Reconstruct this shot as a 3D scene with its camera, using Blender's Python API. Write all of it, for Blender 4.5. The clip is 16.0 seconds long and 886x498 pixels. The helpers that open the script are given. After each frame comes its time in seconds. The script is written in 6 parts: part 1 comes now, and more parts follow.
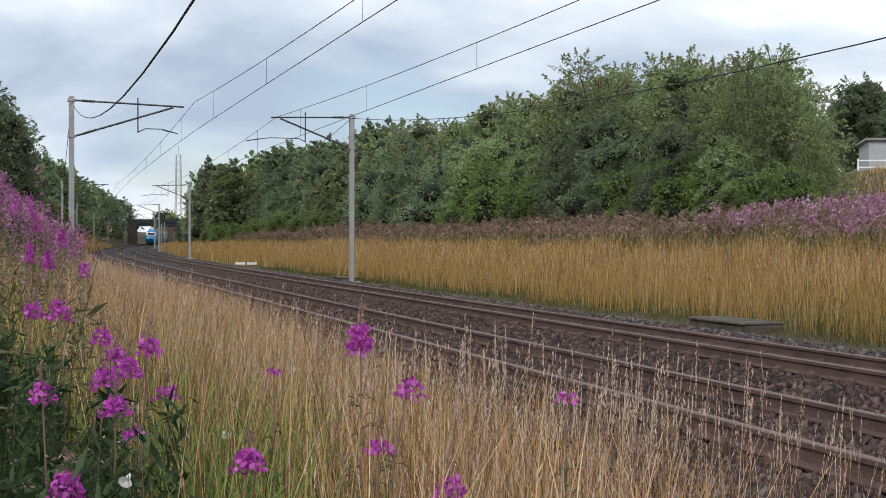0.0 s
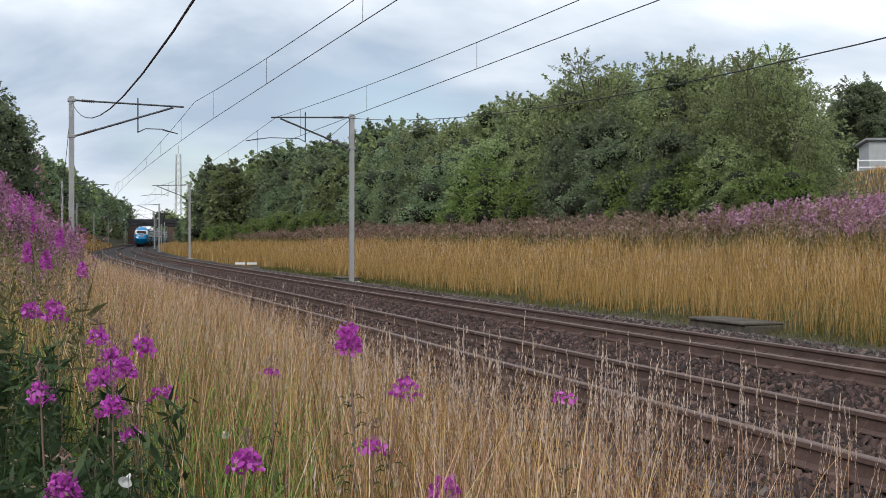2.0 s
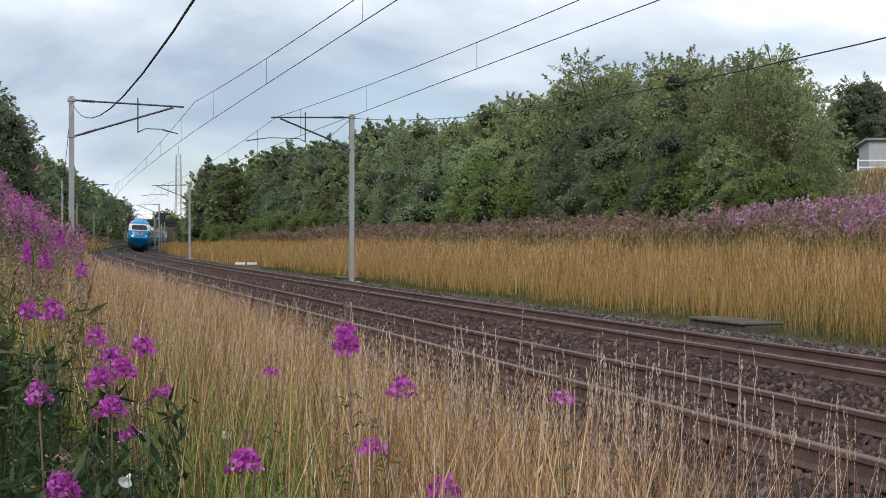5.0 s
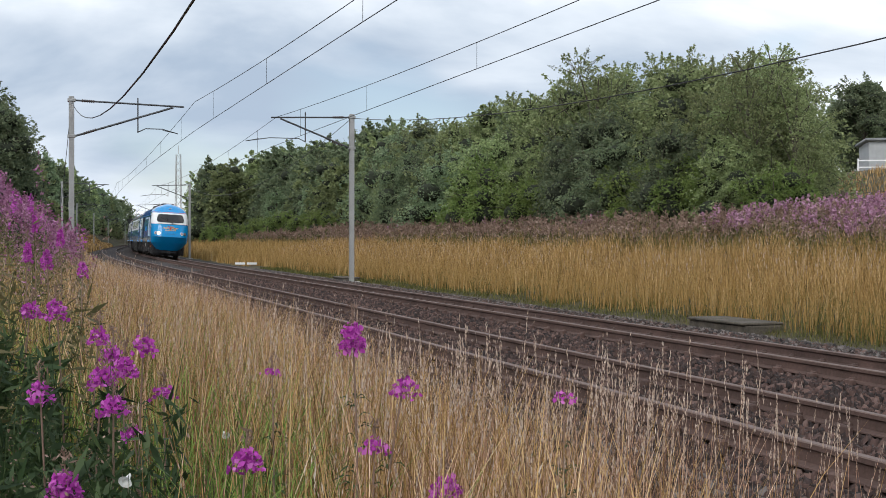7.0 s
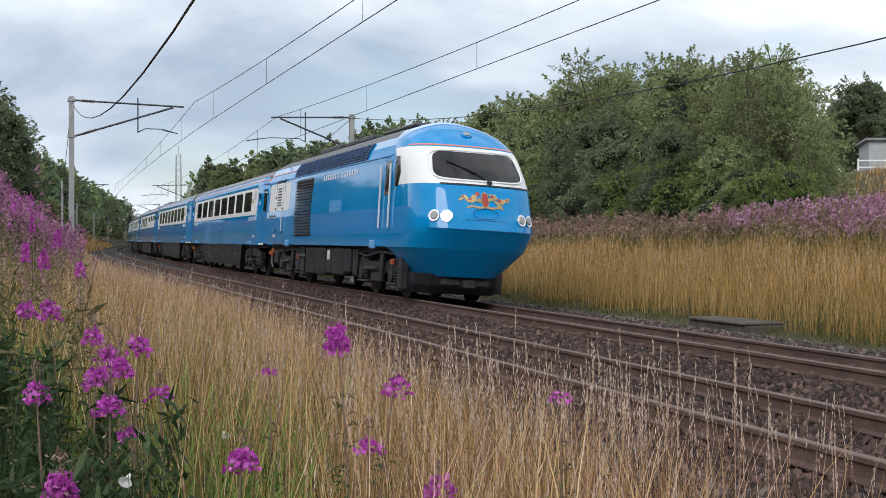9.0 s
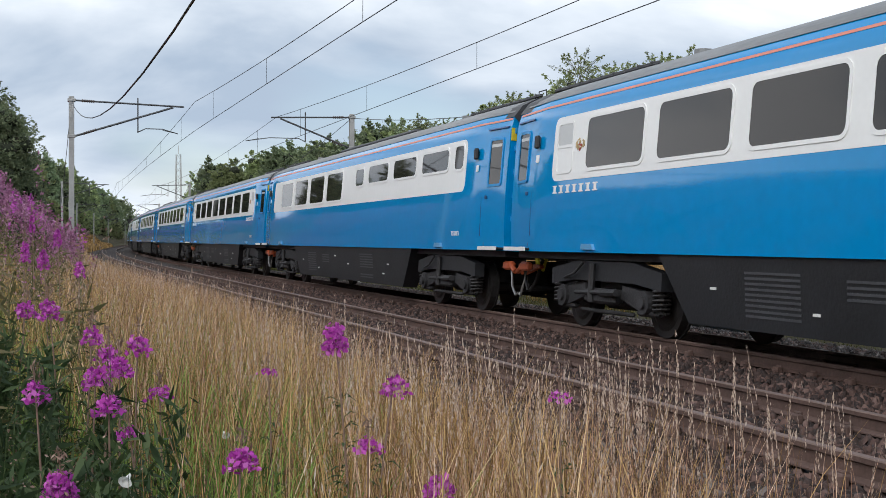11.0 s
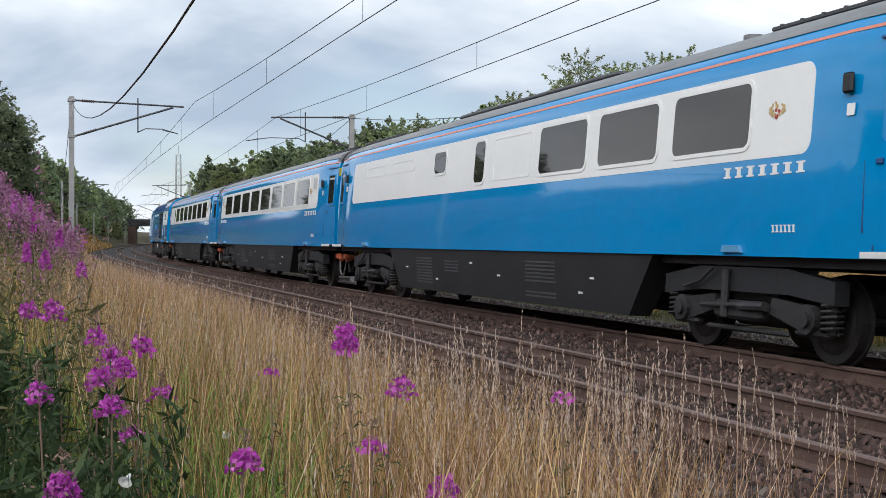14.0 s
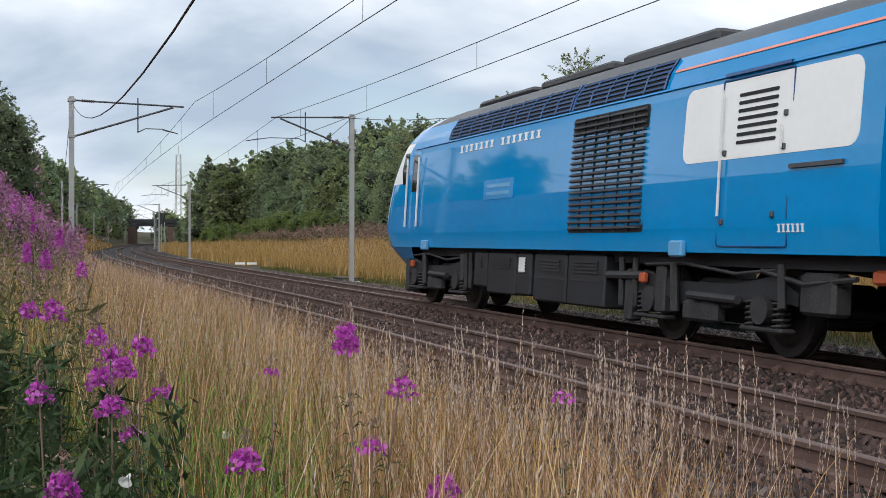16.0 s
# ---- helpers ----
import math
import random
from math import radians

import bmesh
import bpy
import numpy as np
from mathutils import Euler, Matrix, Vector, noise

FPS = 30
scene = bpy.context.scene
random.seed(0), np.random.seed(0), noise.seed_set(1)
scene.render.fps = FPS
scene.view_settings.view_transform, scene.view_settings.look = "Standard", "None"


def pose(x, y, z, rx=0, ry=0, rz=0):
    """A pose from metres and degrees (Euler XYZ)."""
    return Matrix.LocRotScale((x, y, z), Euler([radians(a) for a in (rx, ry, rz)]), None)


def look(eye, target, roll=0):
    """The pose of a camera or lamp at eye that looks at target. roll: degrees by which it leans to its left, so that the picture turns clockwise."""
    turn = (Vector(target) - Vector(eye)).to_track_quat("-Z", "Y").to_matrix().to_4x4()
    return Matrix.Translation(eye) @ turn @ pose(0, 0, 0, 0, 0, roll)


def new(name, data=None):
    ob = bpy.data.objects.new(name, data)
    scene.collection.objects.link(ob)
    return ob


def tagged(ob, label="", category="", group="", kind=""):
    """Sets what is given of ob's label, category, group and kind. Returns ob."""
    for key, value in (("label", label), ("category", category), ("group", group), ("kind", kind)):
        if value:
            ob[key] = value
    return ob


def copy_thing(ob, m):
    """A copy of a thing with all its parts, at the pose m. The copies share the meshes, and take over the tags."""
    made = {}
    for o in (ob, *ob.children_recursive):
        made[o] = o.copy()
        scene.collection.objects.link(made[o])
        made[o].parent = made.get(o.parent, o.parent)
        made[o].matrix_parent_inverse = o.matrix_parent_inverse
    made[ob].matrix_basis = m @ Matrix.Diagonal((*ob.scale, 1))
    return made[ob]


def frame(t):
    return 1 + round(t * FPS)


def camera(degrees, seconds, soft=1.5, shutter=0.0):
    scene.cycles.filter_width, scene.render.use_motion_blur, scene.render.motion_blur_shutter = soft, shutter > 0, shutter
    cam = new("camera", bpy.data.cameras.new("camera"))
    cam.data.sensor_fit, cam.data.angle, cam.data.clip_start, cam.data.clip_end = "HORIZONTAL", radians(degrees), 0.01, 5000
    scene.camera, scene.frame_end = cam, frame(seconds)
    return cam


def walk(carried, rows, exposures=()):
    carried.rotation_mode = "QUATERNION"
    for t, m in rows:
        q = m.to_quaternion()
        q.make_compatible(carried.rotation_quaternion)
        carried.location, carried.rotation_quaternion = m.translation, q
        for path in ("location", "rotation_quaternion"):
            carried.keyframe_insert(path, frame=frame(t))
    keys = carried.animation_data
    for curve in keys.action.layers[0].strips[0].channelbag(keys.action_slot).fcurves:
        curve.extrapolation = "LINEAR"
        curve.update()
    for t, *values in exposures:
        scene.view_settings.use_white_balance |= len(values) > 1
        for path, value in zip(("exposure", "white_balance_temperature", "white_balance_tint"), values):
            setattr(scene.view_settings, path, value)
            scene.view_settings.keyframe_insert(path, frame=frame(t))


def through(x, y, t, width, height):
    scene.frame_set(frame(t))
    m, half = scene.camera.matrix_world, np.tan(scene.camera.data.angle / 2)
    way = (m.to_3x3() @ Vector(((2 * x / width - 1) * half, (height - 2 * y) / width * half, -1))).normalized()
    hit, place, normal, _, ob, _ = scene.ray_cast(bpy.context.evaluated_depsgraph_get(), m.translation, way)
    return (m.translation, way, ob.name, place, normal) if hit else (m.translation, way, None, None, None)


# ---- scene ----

# the camera stands still beside the line
cam = camera(39.53, 16.0, soft=0.55)
EYE = (0.0, 0.0, 1.347)
CAM = look(EYE, (0.0, 100.0, 1.347 - 100 * math.tan(radians(0.41))), 0.09)
walk(cam, [(0.0, CAM), (16.0, CAM)])

# ---- world and sun ----
world = bpy.data.worlds.new("overcast_sky")
scene.world = world
world.use_nodes = True
wn, wl = world.node_tree.nodes, world.node_tree.links
wn.clear()
w_out = wn.new("ShaderNodeOutputWorld")
w_bg = wn.new("ShaderNodeBackground")
w_sky = wn.new("ShaderNodeTexSky")
w_sky.sky_type = "NISHITA"
w_sky.sun_disc = False
w_sky.sun_elevation = radians(42)
w_sky.sun_rotation = radians(215)
w_dim = wn.new("ShaderNodeMix")
w_dim.data_type, w_dim.blend_type = "RGBA", "MULTIPLY"
w_dim.inputs[0].default_value = 1.0
w_dim.inputs[7].default_value = (0.11, 0.11, 0.11, 1)
w_co = wn.new("ShaderNodeTexCoord")
w_map = wn.new("ShaderNodeMapping")
w_map.inputs["Scale"].default_value = (0.9, 0.9, 2.6)
w_map.inputs["Location"].default_value = (5.8164, 15.8437, 9.8652)
w_n1 = wn.new("ShaderNodeTexNoise")
w_n1.inputs["Scale"].default_value = 2.7
w_n1.inputs["Detail"].default_value = 7
w_n1.inputs["Roughness"].default_value = 0.5
w_n1.inputs["Distortion"].default_value = 0.35
w_ramp = wn.new("ShaderNodeValToRGB")
w_cr = w_ramp.color_ramp
w_cr.elements[0].position, w_cr.elements[0].color = 0.36, (0.35, 0.43, 0.54, 1)
w_cr.elements[1].position, w_cr.elements[1].color = 0.61, (0.95, 0.965, 0.99, 1)
e = w_cr.elements.new(0.5)
e.color = (0.64, 0.70, 0.775, 1)
w_n2 = wn.new("ShaderNodeTexNoise")
w_n2.inputs["Scale"].default_value = 1.7
w_n2.inputs["Detail"].default_value = 4
w_mask = wn.new("ShaderNodeValToRGB")
w_mask.color_ramp.elements[0].position = 0.28
w_mask.color_ramp.elements[1].position = 0.40
w_mix = wn.new("ShaderNodeMix")
w_mix.data_type = "RGBA"
wl.new(w_co.outputs["Generated"], w_map.inputs["Vector"])
wl.new(w_map.outputs["Vector"], w_n1.inputs["Vector"])
wl.new(w_map.outputs["Vector"], w_n2.inputs["Vector"])
wl.new(w_n1.outputs["Fac"], w_ramp.inputs["Fac"])
wl.new(w_n2.outputs["Fac"], w_mask.inputs["Fac"])
wl.new(w_sky.outputs["Color"], w_dim.inputs[6])
wl.new(w_mask.outputs["Color"], w_mix.inputs[0])
wl.new(w_dim.outputs[2], w_mix.inputs[6])
wl.new(w_ramp.outputs["Color"], w_mix.inputs[7])
wl.new(w_mix.outputs[2], w_bg.inputs["Color"])
w_bg.inputs["Strength"].default_value = 1.32
wl.new(w_bg.outputs["Background"], w_out.inputs["Surface"])

sun_data = bpy.data.lights.new("sun", "SUN")
sun_data.energy = 1.5
sun_data.angle = radians(30)
sun_data.color = (1.0, 0.975, 0.94)
sun = new("sun", sun_data)
sun.matrix_basis = look((-40, -55, 62), (0, 20, 0))
scene.view_settings.exposure = 0.0

# ---- materials ----


def ramp_node(nt, stops):
    r = nt.nodes.new("ShaderNodeValToRGB")
    while len(r.color_ramp.elements) < len(stops):
        r.color_ramp.elements.new(0.5)
    for el, (pos, col) in zip(r.color_ramp.elements, stops):
        el.position, el.color = pos, (*col, 1)
    return r


def material(name, col, rough=0.6, metal=0.0, vary=0.12, scale=3.0, fine=40.0, bump=0.0, stops=None, island=0.0,
             coat=0.0, trans=0.0, obj_rand=0.0, spec=0.5, stretch=None, rvary=0.0):
    """A surface with coarse and fine variation of its colour and a fine relief."""
    m = bpy.data.materials.new(name)
    m.use_nodes = True
    nt = m.node_tree
    b = nt.nodes["Principled BSDF"]
    b.inputs["Roughness"].default_value = rough
    b.inputs["Metallic"].default_value = metal
    b.inputs["Specular IOR Level"].default_value = spec
    b.inputs["Coat Weight"].default_value = coat
    b.inputs["Coat Roughness"].default_value = 0.08
    b.inputs["Transmission Weight"].default_value = trans
    co = nt.nodes.new("ShaderNodeTexCoord")
    mp = nt.nodes.new("ShaderNodeMapping")
    if stretch:
        mp.inputs["Scale"].default_value = stretch
    nt.links.new(co.outputs["Object"], mp.inputs["Vector"])
    n1 = nt.nodes.new("ShaderNodeTexNoise")
    n1.inputs["Scale"].default_value, n1.inputs["Detail"].default_value = scale, 4
    n2 = nt.nodes.new("ShaderNodeTexNoise")
    n2.inputs["Scale"].default_value, n2.inputs["Detail"].default_value = fine, 3
    nt.links.new(mp.outputs["Vector"], n1.inputs["Vector"])
    nt.links.new(mp.outputs["Vector"], n2.inputs["Vector"])
    mix = nt.nodes.new("ShaderNodeMath")
    mix.operation = "MULTIPLY_ADD"
    mix.inputs[1].default_value = 0.4
    nt.links.new(n2.outputs["Fac"], mix.inputs[0])
    sc = nt.nodes.new("ShaderNodeMath")
    sc.operation = "MULTIPLY"
    sc.inputs[1].default_value = 0.6
    nt.links.new(n1.outputs["Fac"], sc.inputs[0])
    nt.links.new(sc.outputs[0], mix.inputs[2])
    fac = mix.outputs[0]
    if island or obj_rand:
        if island:
            g = nt.nodes.new("ShaderNodeNewGeometry")
            src = g.outputs["Random Per Island"]
        else:
            g = nt.nodes.new("ShaderNodeObjectInfo")
            src = g.outputs["Random"]
        k = nt.nodes.new("ShaderNodeMix")
        k.inputs[0].default_value = island or obj_rand
        nt.links.new(fac, k.inputs[2])
        nt.links.new(src, k.inputs[3])
        fac = k.outputs[0]
    if not stops:
        lo = [max(0.0, c * (1 - vary * 1.6)) for c in col]
        hi = [min(1.0, c * (1 + vary * 1.6)) for c in col]
        stops = [(0.25, lo), (0.75, hi)]
    r = ramp_node(nt, stops)
    nt.links.new(fac, r.inputs["Fac"])
    nt.links.new(r.outputs["Color"], b.inputs["Base Color"])
    if rvary:
        q = nt.nodes.new("ShaderNodeMath")
        q.operation = "MULTIPLY_ADD"
        q.inputs[1].default_value, q.inputs[2].default_value = rvary, max(0.02, rough - rvary / 2)
        nt.links.new(n1.outputs["Fac"], q.inputs[0])
        nt.links.new(q.outputs[0], b.inputs["Roughness"])
    if bump:
        bp = nt.nodes.new("ShaderNodeBump")
        bp.inputs["Strength"].default_value, bp.inputs["Distance"].default_value = min(1.0, bump), 0.02
        nt.links.new(n2.outputs["Fac"], bp.inputs["Height"])
        nt.links.new(bp.outputs["Normal"], b.inputs["Normal"])
    return m


def leafy(name, stops, rough=0.6, island=0.75, scale=0.5, through=0.25, own=0.0):
    """Leaves, grass and petals: thin, they let some light pass."""
    m = material(name, (0.1, 0.1, 0.1), rough, stops=stops, island=island, scale=scale, fine=9.0, spec=0.25)
    nt = m.node_tree
    b = nt.nodes["Principled BSDF"]
    t = nt.nodes.new("ShaderNodeBsdfTranslucent")
    mx = nt.nodes.new("ShaderNodeMixShader")
    mx.inputs[0].default_value = through
    col = b.inputs["Base Color"].links[0].from_socket
    if own:
        inf = nt.nodes.new("ShaderNodeObjectInfo")
        hs = nt.nodes.new("ShaderNodeHueSaturation")
        for key, low, span in (("Hue", 0.485, 0.03), ("Value", 1.0 - own, 2 * own)):
            q = nt.nodes.new("ShaderNodeMath")
            q.operation = "MULTIPLY_ADD"
            q.inputs[1].default_value, q.inputs[2].default_value = span, low
            nt.links.new(inf.outputs["Random"], q.inputs[0])
            nt.links.new(q.outputs[0], hs.inputs[key])
        nt.links.new(col, hs.inputs["Color"])
        col = hs.outputs["Color"]
        nt.links.new(col, b.inputs["Base Color"])
    nt.links.new(col, t.inputs["Color"])
    nt.links.new(b.outputs[0], mx.inputs[1])
    nt.links.new(t.outputs[0], mx.inputs[2])
    nt.links.new(mx.outputs[0], nt.nodes["Material Output"].inputs["Surface"])
    return m


def glowing(name, col, power):
    m = bpy.data.materials.new(name)
    m.use_nodes = True
    b = m.node_tree.nodes["Principled BSDF"]
    b.inputs["Base Color"].default_value = (*col, 1)
    b.inputs["Emission Color"].default_value = (*col, 1)
    b.inputs["Emission Strength"].default_value = power
    return m


BLUE = material("nanking_blue_paint", (0.0, 0.262, 0.61), 0.045, vary=0.06, scale=0.5, fine=6, coat=0.0, rvary=0.03, spec=0.45)
BLUE_END = material("blue_end_paint", (0.002, 0.25, 0.60), 0.35, vary=0.12, scale=1.2, fine=9)
WHITE = material("cream_white_paint", (0.85, 0.85, 0.84), 0.3, vary=0.03, scale=1, fine=12)
TINT = material("tinted_glass", (0.016, 0.015, 0.016), 0.03, vary=0.2, scale=0.6, spec=0.45)
RUBBER = material("black_rubber", (0.016, 0.016, 0.017), 0.55, vary=0.2)
ROOFGREY = material("weathered_grey_roof_paint", (0.2, 0.205, 0.21), 0.5, vary=0.22, scale=0.8, fine=14, stretch=(0.3, 1.5, 1))
DARKROOF = material("dark_roof_vent_steel", (0.045, 0.046, 0.05), 0.55, vary=0.3)
UNDER = material("dark_grey_underframe_paint", (0.014, 0.015, 0.018), 0.55, vary=0.35, scale=1.3, fine=22, bump=0.15)
BOGIE = material("brake_dust_bogie_steel", (0.026, 0.025, 0.027), 0.65, vary=0.5, scale=3, fine=25, bump=0.3)
WHEEL = material("dull_wheel_steel", (0.045, 0.042, 0.042), 0.5, 0.6, vary=0.3)
BLACKGAP = material("deep_black_grille", (0.008, 0.008, 0.009), 0.7)
ORANGE = material("orange_red_paint", (0.42, 0.085, 0.03), 0.5, vary=0.3)
LINE = material("salmon_line_paint", (0.72, 0.25, 0.17), 0.4, vary=0.05)
YELLOW = material("yellow_label", (0.7, 0.55, 0.03), 0.5)
STEP = material("pale_step_edge", (0.72, 0.72, 0.70), 0.5)
CHROME = material("polished_steel", (0.7, 0.7, 0.7), 0.2, 1.0, vary=0.04)
PALEBLUE = material("pale_blue_grab_plate", (0.12, 0.36, 0.62), 0.4)
GOLD = material("gilt_crest", (0.52, 0.38, 0.17), 0.4, vary=0.4, fine=60)
CRESTRED = material("crest_red", (0.42, 0.06, 0.04), 0.5, vary=0.3)
LAMP = glowing("lit_headlamp", (1.0, 0.97, 0.9), 1.3)
LENS = material("headlamp_lens", (0.3, 0.3, 0.3), 0.12, 0.5, vary=0.2)
RAIL_SIDE = material("rusty_rail_web", (0.10, 0.06, 0.049), 0.8, vary=0.35, scale=2, fine=30, bump=0.25)
RAIL_TOP = material("worn_rail_head", (0.15, 0.1, 0.082), 0.65, 0.0, vary=0.15, scale=1)
SLEEPER = material("stained_sleeper", (0.055, 0.038, 0.031), 0.85, vary=0.4, scale=2, fine=35, bump=0.5, obj_rand=0.4)
# bed colour darkened to paint the shade in gaps between loose stones
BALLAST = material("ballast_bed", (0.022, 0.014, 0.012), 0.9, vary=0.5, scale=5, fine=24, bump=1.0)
STONE = material("brown_ballast_stone", (0.225, 0.16, 0.137), 0.88, island=0.8, fine=40, bump=0.3,
                 stops=[(0.08, (0.014, 0.009, 0.008)), (0.45, (0.05, 0.029, 0.024)), (0.72, (0.098, 0.055, 0.045)), (0.95, (0.19, 0.12, 0.10))])
STONE_GREY = material("grey_ballast_stone", (0.225, 0.225, 0.225), 0.88, island=0.8, fine=40, bump=0.3,
                      stops=[(0.08, (0.022, 0.019, 0.018)), (0.5, (0.085, 0.072, 0.066)), (0.95, (0.23, 0.195, 0.178))])
SOIL = material("bank_soil_and_thatch", (0.1, 0.085, 0.035), 0.95, vary=0.5, scale=0.35, fine=5, bump=0.6,
                stops=[(0.25, (0.022, 0.026, 0.009)), (0.5, (0.055, 0.046, 0.018)), (0.75, (0.10, 0.072, 0.03))])
GALV = material("galvanised_mast_steel", (0.36, 0.36, 0.35), 0.5, 0.25, vary=0.16, scale=1.5, fine=20)
STEELDARK = material("dark_cantilever_tube", (0.08, 0.085, 0.09), 0.5, 0.3, vary=0.2)
WIRE = material("dark_wire", (0.03, 0.03, 0.032), 0.5, 0.4)
CERAMIC = material("brown_insulator", (0.06, 0.04, 0.035), 0.25)
CONCRETE = material("weathered_concrete", (0.3, 0.285, 0.25), 0.9, vary=0.25, scale=3, fine=30, bump=0.4)
BARK = material("grey_brown_bark", (0.085, 0.07, 0.055), 0.9, vary=0.4, scale=4, fine=30, bump=0.6)
WOODPOST = material("old_fence_wood", (0.13, 0.10, 0.075), 0.9, vary=0.3, scale=4, fine=30, bump=0.4)

# ---- building helpers ----


class Geo:
    """Collects vertices and faces for one mesh."""

    def __init__(self):
        self.v, self.f, self.mi = [], [], []

    def add(self, verts, faces, mi=0):
        n = len(self.v)
        self.v.extend(tuple(p) for p in verts)
        self.f.extend(tuple(i + n for i in fc) for fc in faces)
        self.mi.extend([mi] * len(faces))
        return self

    def box(self, x0, x1, y0, y1, z0, z1, bev=0.0, mi=0):
        x0, x1, y0, y1, z0, z1 = min(x0, x1), max(x0, x1), min(y0, y1), max(y0, y1), min(z0, z1), max(z0, z1)
        b = min(bev, (x1 - x0) * 0.45, (y1 - y0) * 0.45, (z1 - z0) * 0.45)
        if b <= 0:
            vs = [(x, y, z) for z in (z0, z1) for y in (y0, y1) for x in (x0, x1)]
            return self.add(vs, [(0, 2, 3, 1), (4, 5, 7, 6), (0, 1, 5, 4), (2, 6, 7, 3), (0, 4, 6, 2), (1, 3, 7, 5)], mi)
        rings = []
        for z, s in ((z0, b), (z0 + b, 0), (z1 - b, 0), (z1, b)):
            rings.append([(x0 + s + b * 0, y0 + b + s, z), (x0 + b + s, y0 + s, z), (x1 - b - s, y0 + s, z), (x1 - s, y0 + b + s, z),
                          (x1 - s, y1 - b - s, z), (x1 - b - s, y1 - s, z), (x0 + b + s, y1 - s, z), (x0 + s, y1 - b - s, z)])
        return self.loft(rings, True, True, mi)

    def loft(self, rings, closed=True, caps=False, mi=0):
        n = len(rings[0])
        vs = [p for r in rings for p in r]
        fs = []
        for i in range(len(rings) - 1):
            for j in range(n if closed else n - 1):
                k = (j + 1) % n
                fs.append((i * n + j, i * n + k, (i + 1) * n + k, (i + 1) * n + j))
        if caps:
            fs.append(tuple(reversed(range(n))))
            fs.append(tuple(range((len(rings) - 1) * n, len(rings) * n)))
        return self.add(vs, fs, mi)

    def tube(self, a, b, r0, r1=None, n=8, mi=0, caps=True):
        a, b = Vector(a), Vector(b)
        r1 = r0 if r1 is None else r1
        d = (b - a).normalized()
        u = d.cross(Vector((0, 0, 1)) if abs(d.z) < 0.9 else Vector((1, 0, 0))).normalized()
        w = d.cross(u)
        rings = []
        for p, r in ((a, r0), (b, r1)):
            rings.append([p + u * (r * math.cos(6.2832 * k / n)) + w * (r * math.sin(6.2832 * k / n)) for k in range(n)])
        return self.loft(rings, True, caps, mi)

    def path(self, pts, r, n=6, mi=0):
        pts = [Vector(p) for p in pts]
        rings = []
        for i, p in enumerate(pts):
            d = (pts[min(i + 1, len(pts) - 1)] - pts[max(i - 1, 0)]).normalized()
            u = d.cross(Vector((0, 0, 1)) if abs(d.z) < 0.9 else Vector((1, 0, 0))).normalized()
            w = d.cross(u)
            rr = r[i] if isinstance(r, (list, tuple)) else r
            rings.append([p + u * (rr * math.cos(6.2832 * k / n)) + w * (rr * math.sin(6.2832 * k / n)) for k in range(n)])
        return self.loft(rings, True, True, mi)

    def disc(self, c, axis, r, depth, n=20, mi=0, dish=0.0):
        c, axis = Vector(c), Vector(axis).normalized()
        return self.tube(c - axis * depth / 2, c + axis * depth / 2, r, r - dish, n, mi)


def mesh_of(name, g, mats, smooth=False):
    me = bpy.data.meshes.new(name)
    me.from_pydata(g.v, [], g.f)
    for m in (mats if isinstance(mats, (list, tuple)) else [mats]):
        me.materials.append(m)
    if any(g.mi):
        me.polygons.foreach_set("material_index", g.mi)
    if smooth:
        me.polygons.foreach_set("use_smooth", [True] * len(me.polygons))
        me.set_sharp_from_angle(angle=radians(35))
    me.update()
    return me


def part(name, g, mats, parent=None, label="", smooth=False, m=None):
    ob = new(name, mesh_of(name, g, mats, smooth))
    if parent:
        ob.parent = parent
    if m is not None:
        ob.matrix_basis = m
    return tagged(ob, label)


def thing(name, label, category, group="", kind=""):
    return tagged(new(name), label, category, group, kind)


def fast_mesh(name, verts, faces, mats, smooth=False):
    """One mesh from arrays: verts (n, 3), faces (m, 3) or (m, 4)."""
    me = bpy.data.meshes.new(name)
    nf, k = faces.shape
    me.vertices.add(len(verts))
    me.vertices.foreach_set("co", np.asarray(verts, np.float32).ravel())
    me.loops.add(nf * k)
    me.loops.foreach_set("vertex_index", faces.astype(np.int32).ravel())
    me.polygons.add(nf)
    me.polygons.foreach_set("loop_start", np.arange(0, nf * k, k, dtype=np.int32))
    me.polygons.foreach_set("loop_total", np.full(nf, k, np.int32))
    if smooth:
        me.polygons.foreach_set("use_smooth", np.ones(nf, bool))
    me.materials.append(mats)
    me.update(calc_edges=True)
    me.validate()
    return me


# ---- the line: a curve of growing and easing bend ----
LINE_S = np.arange(-420.0, 760.0, 0.5)


def line_shape():
    u = np.clip(LINE_S, -5, 200) / 100
    k = 0.0031 + 0.1066 * u - 0.0497 * u * u
    k = np.where(LINE_S > 245, 0.06, k)
    k = np.where(LINE_S < -5, 0.0, k)
    t = np.cumsum(k / 100 * 0.5)
    i = np.searchsorted(LINE_S, 0)
    t = t - t[i] - 0.3231
    x = np.cumsum(np.sin(t)) * 0.5
    y = np.cumsum(np.cos(t)) * 0.5
    return x - x[i] + 4.6075, y - y[i] + 14.0, t


LX, LY, LT = line_shape()


def at(s, o, z=0.0):
    """The place s metres along the far track and o metres to its far side."""
    x, y, t = (float(np.interp(s, LINE_S, a)) for a in (LX, LY, LT))
    return Vector((x + o * math.cos(t), y - o * math.sin(t), z))


def at_many(s, o):
    x, y, t = (np.interp(s, LINE_S, a) for a in (LX, LY, LT))
    return x + o * np.cos(t), y - o * np.sin(t)


def heading(s):
    return float(np.interp(s, LINE_S, LT))


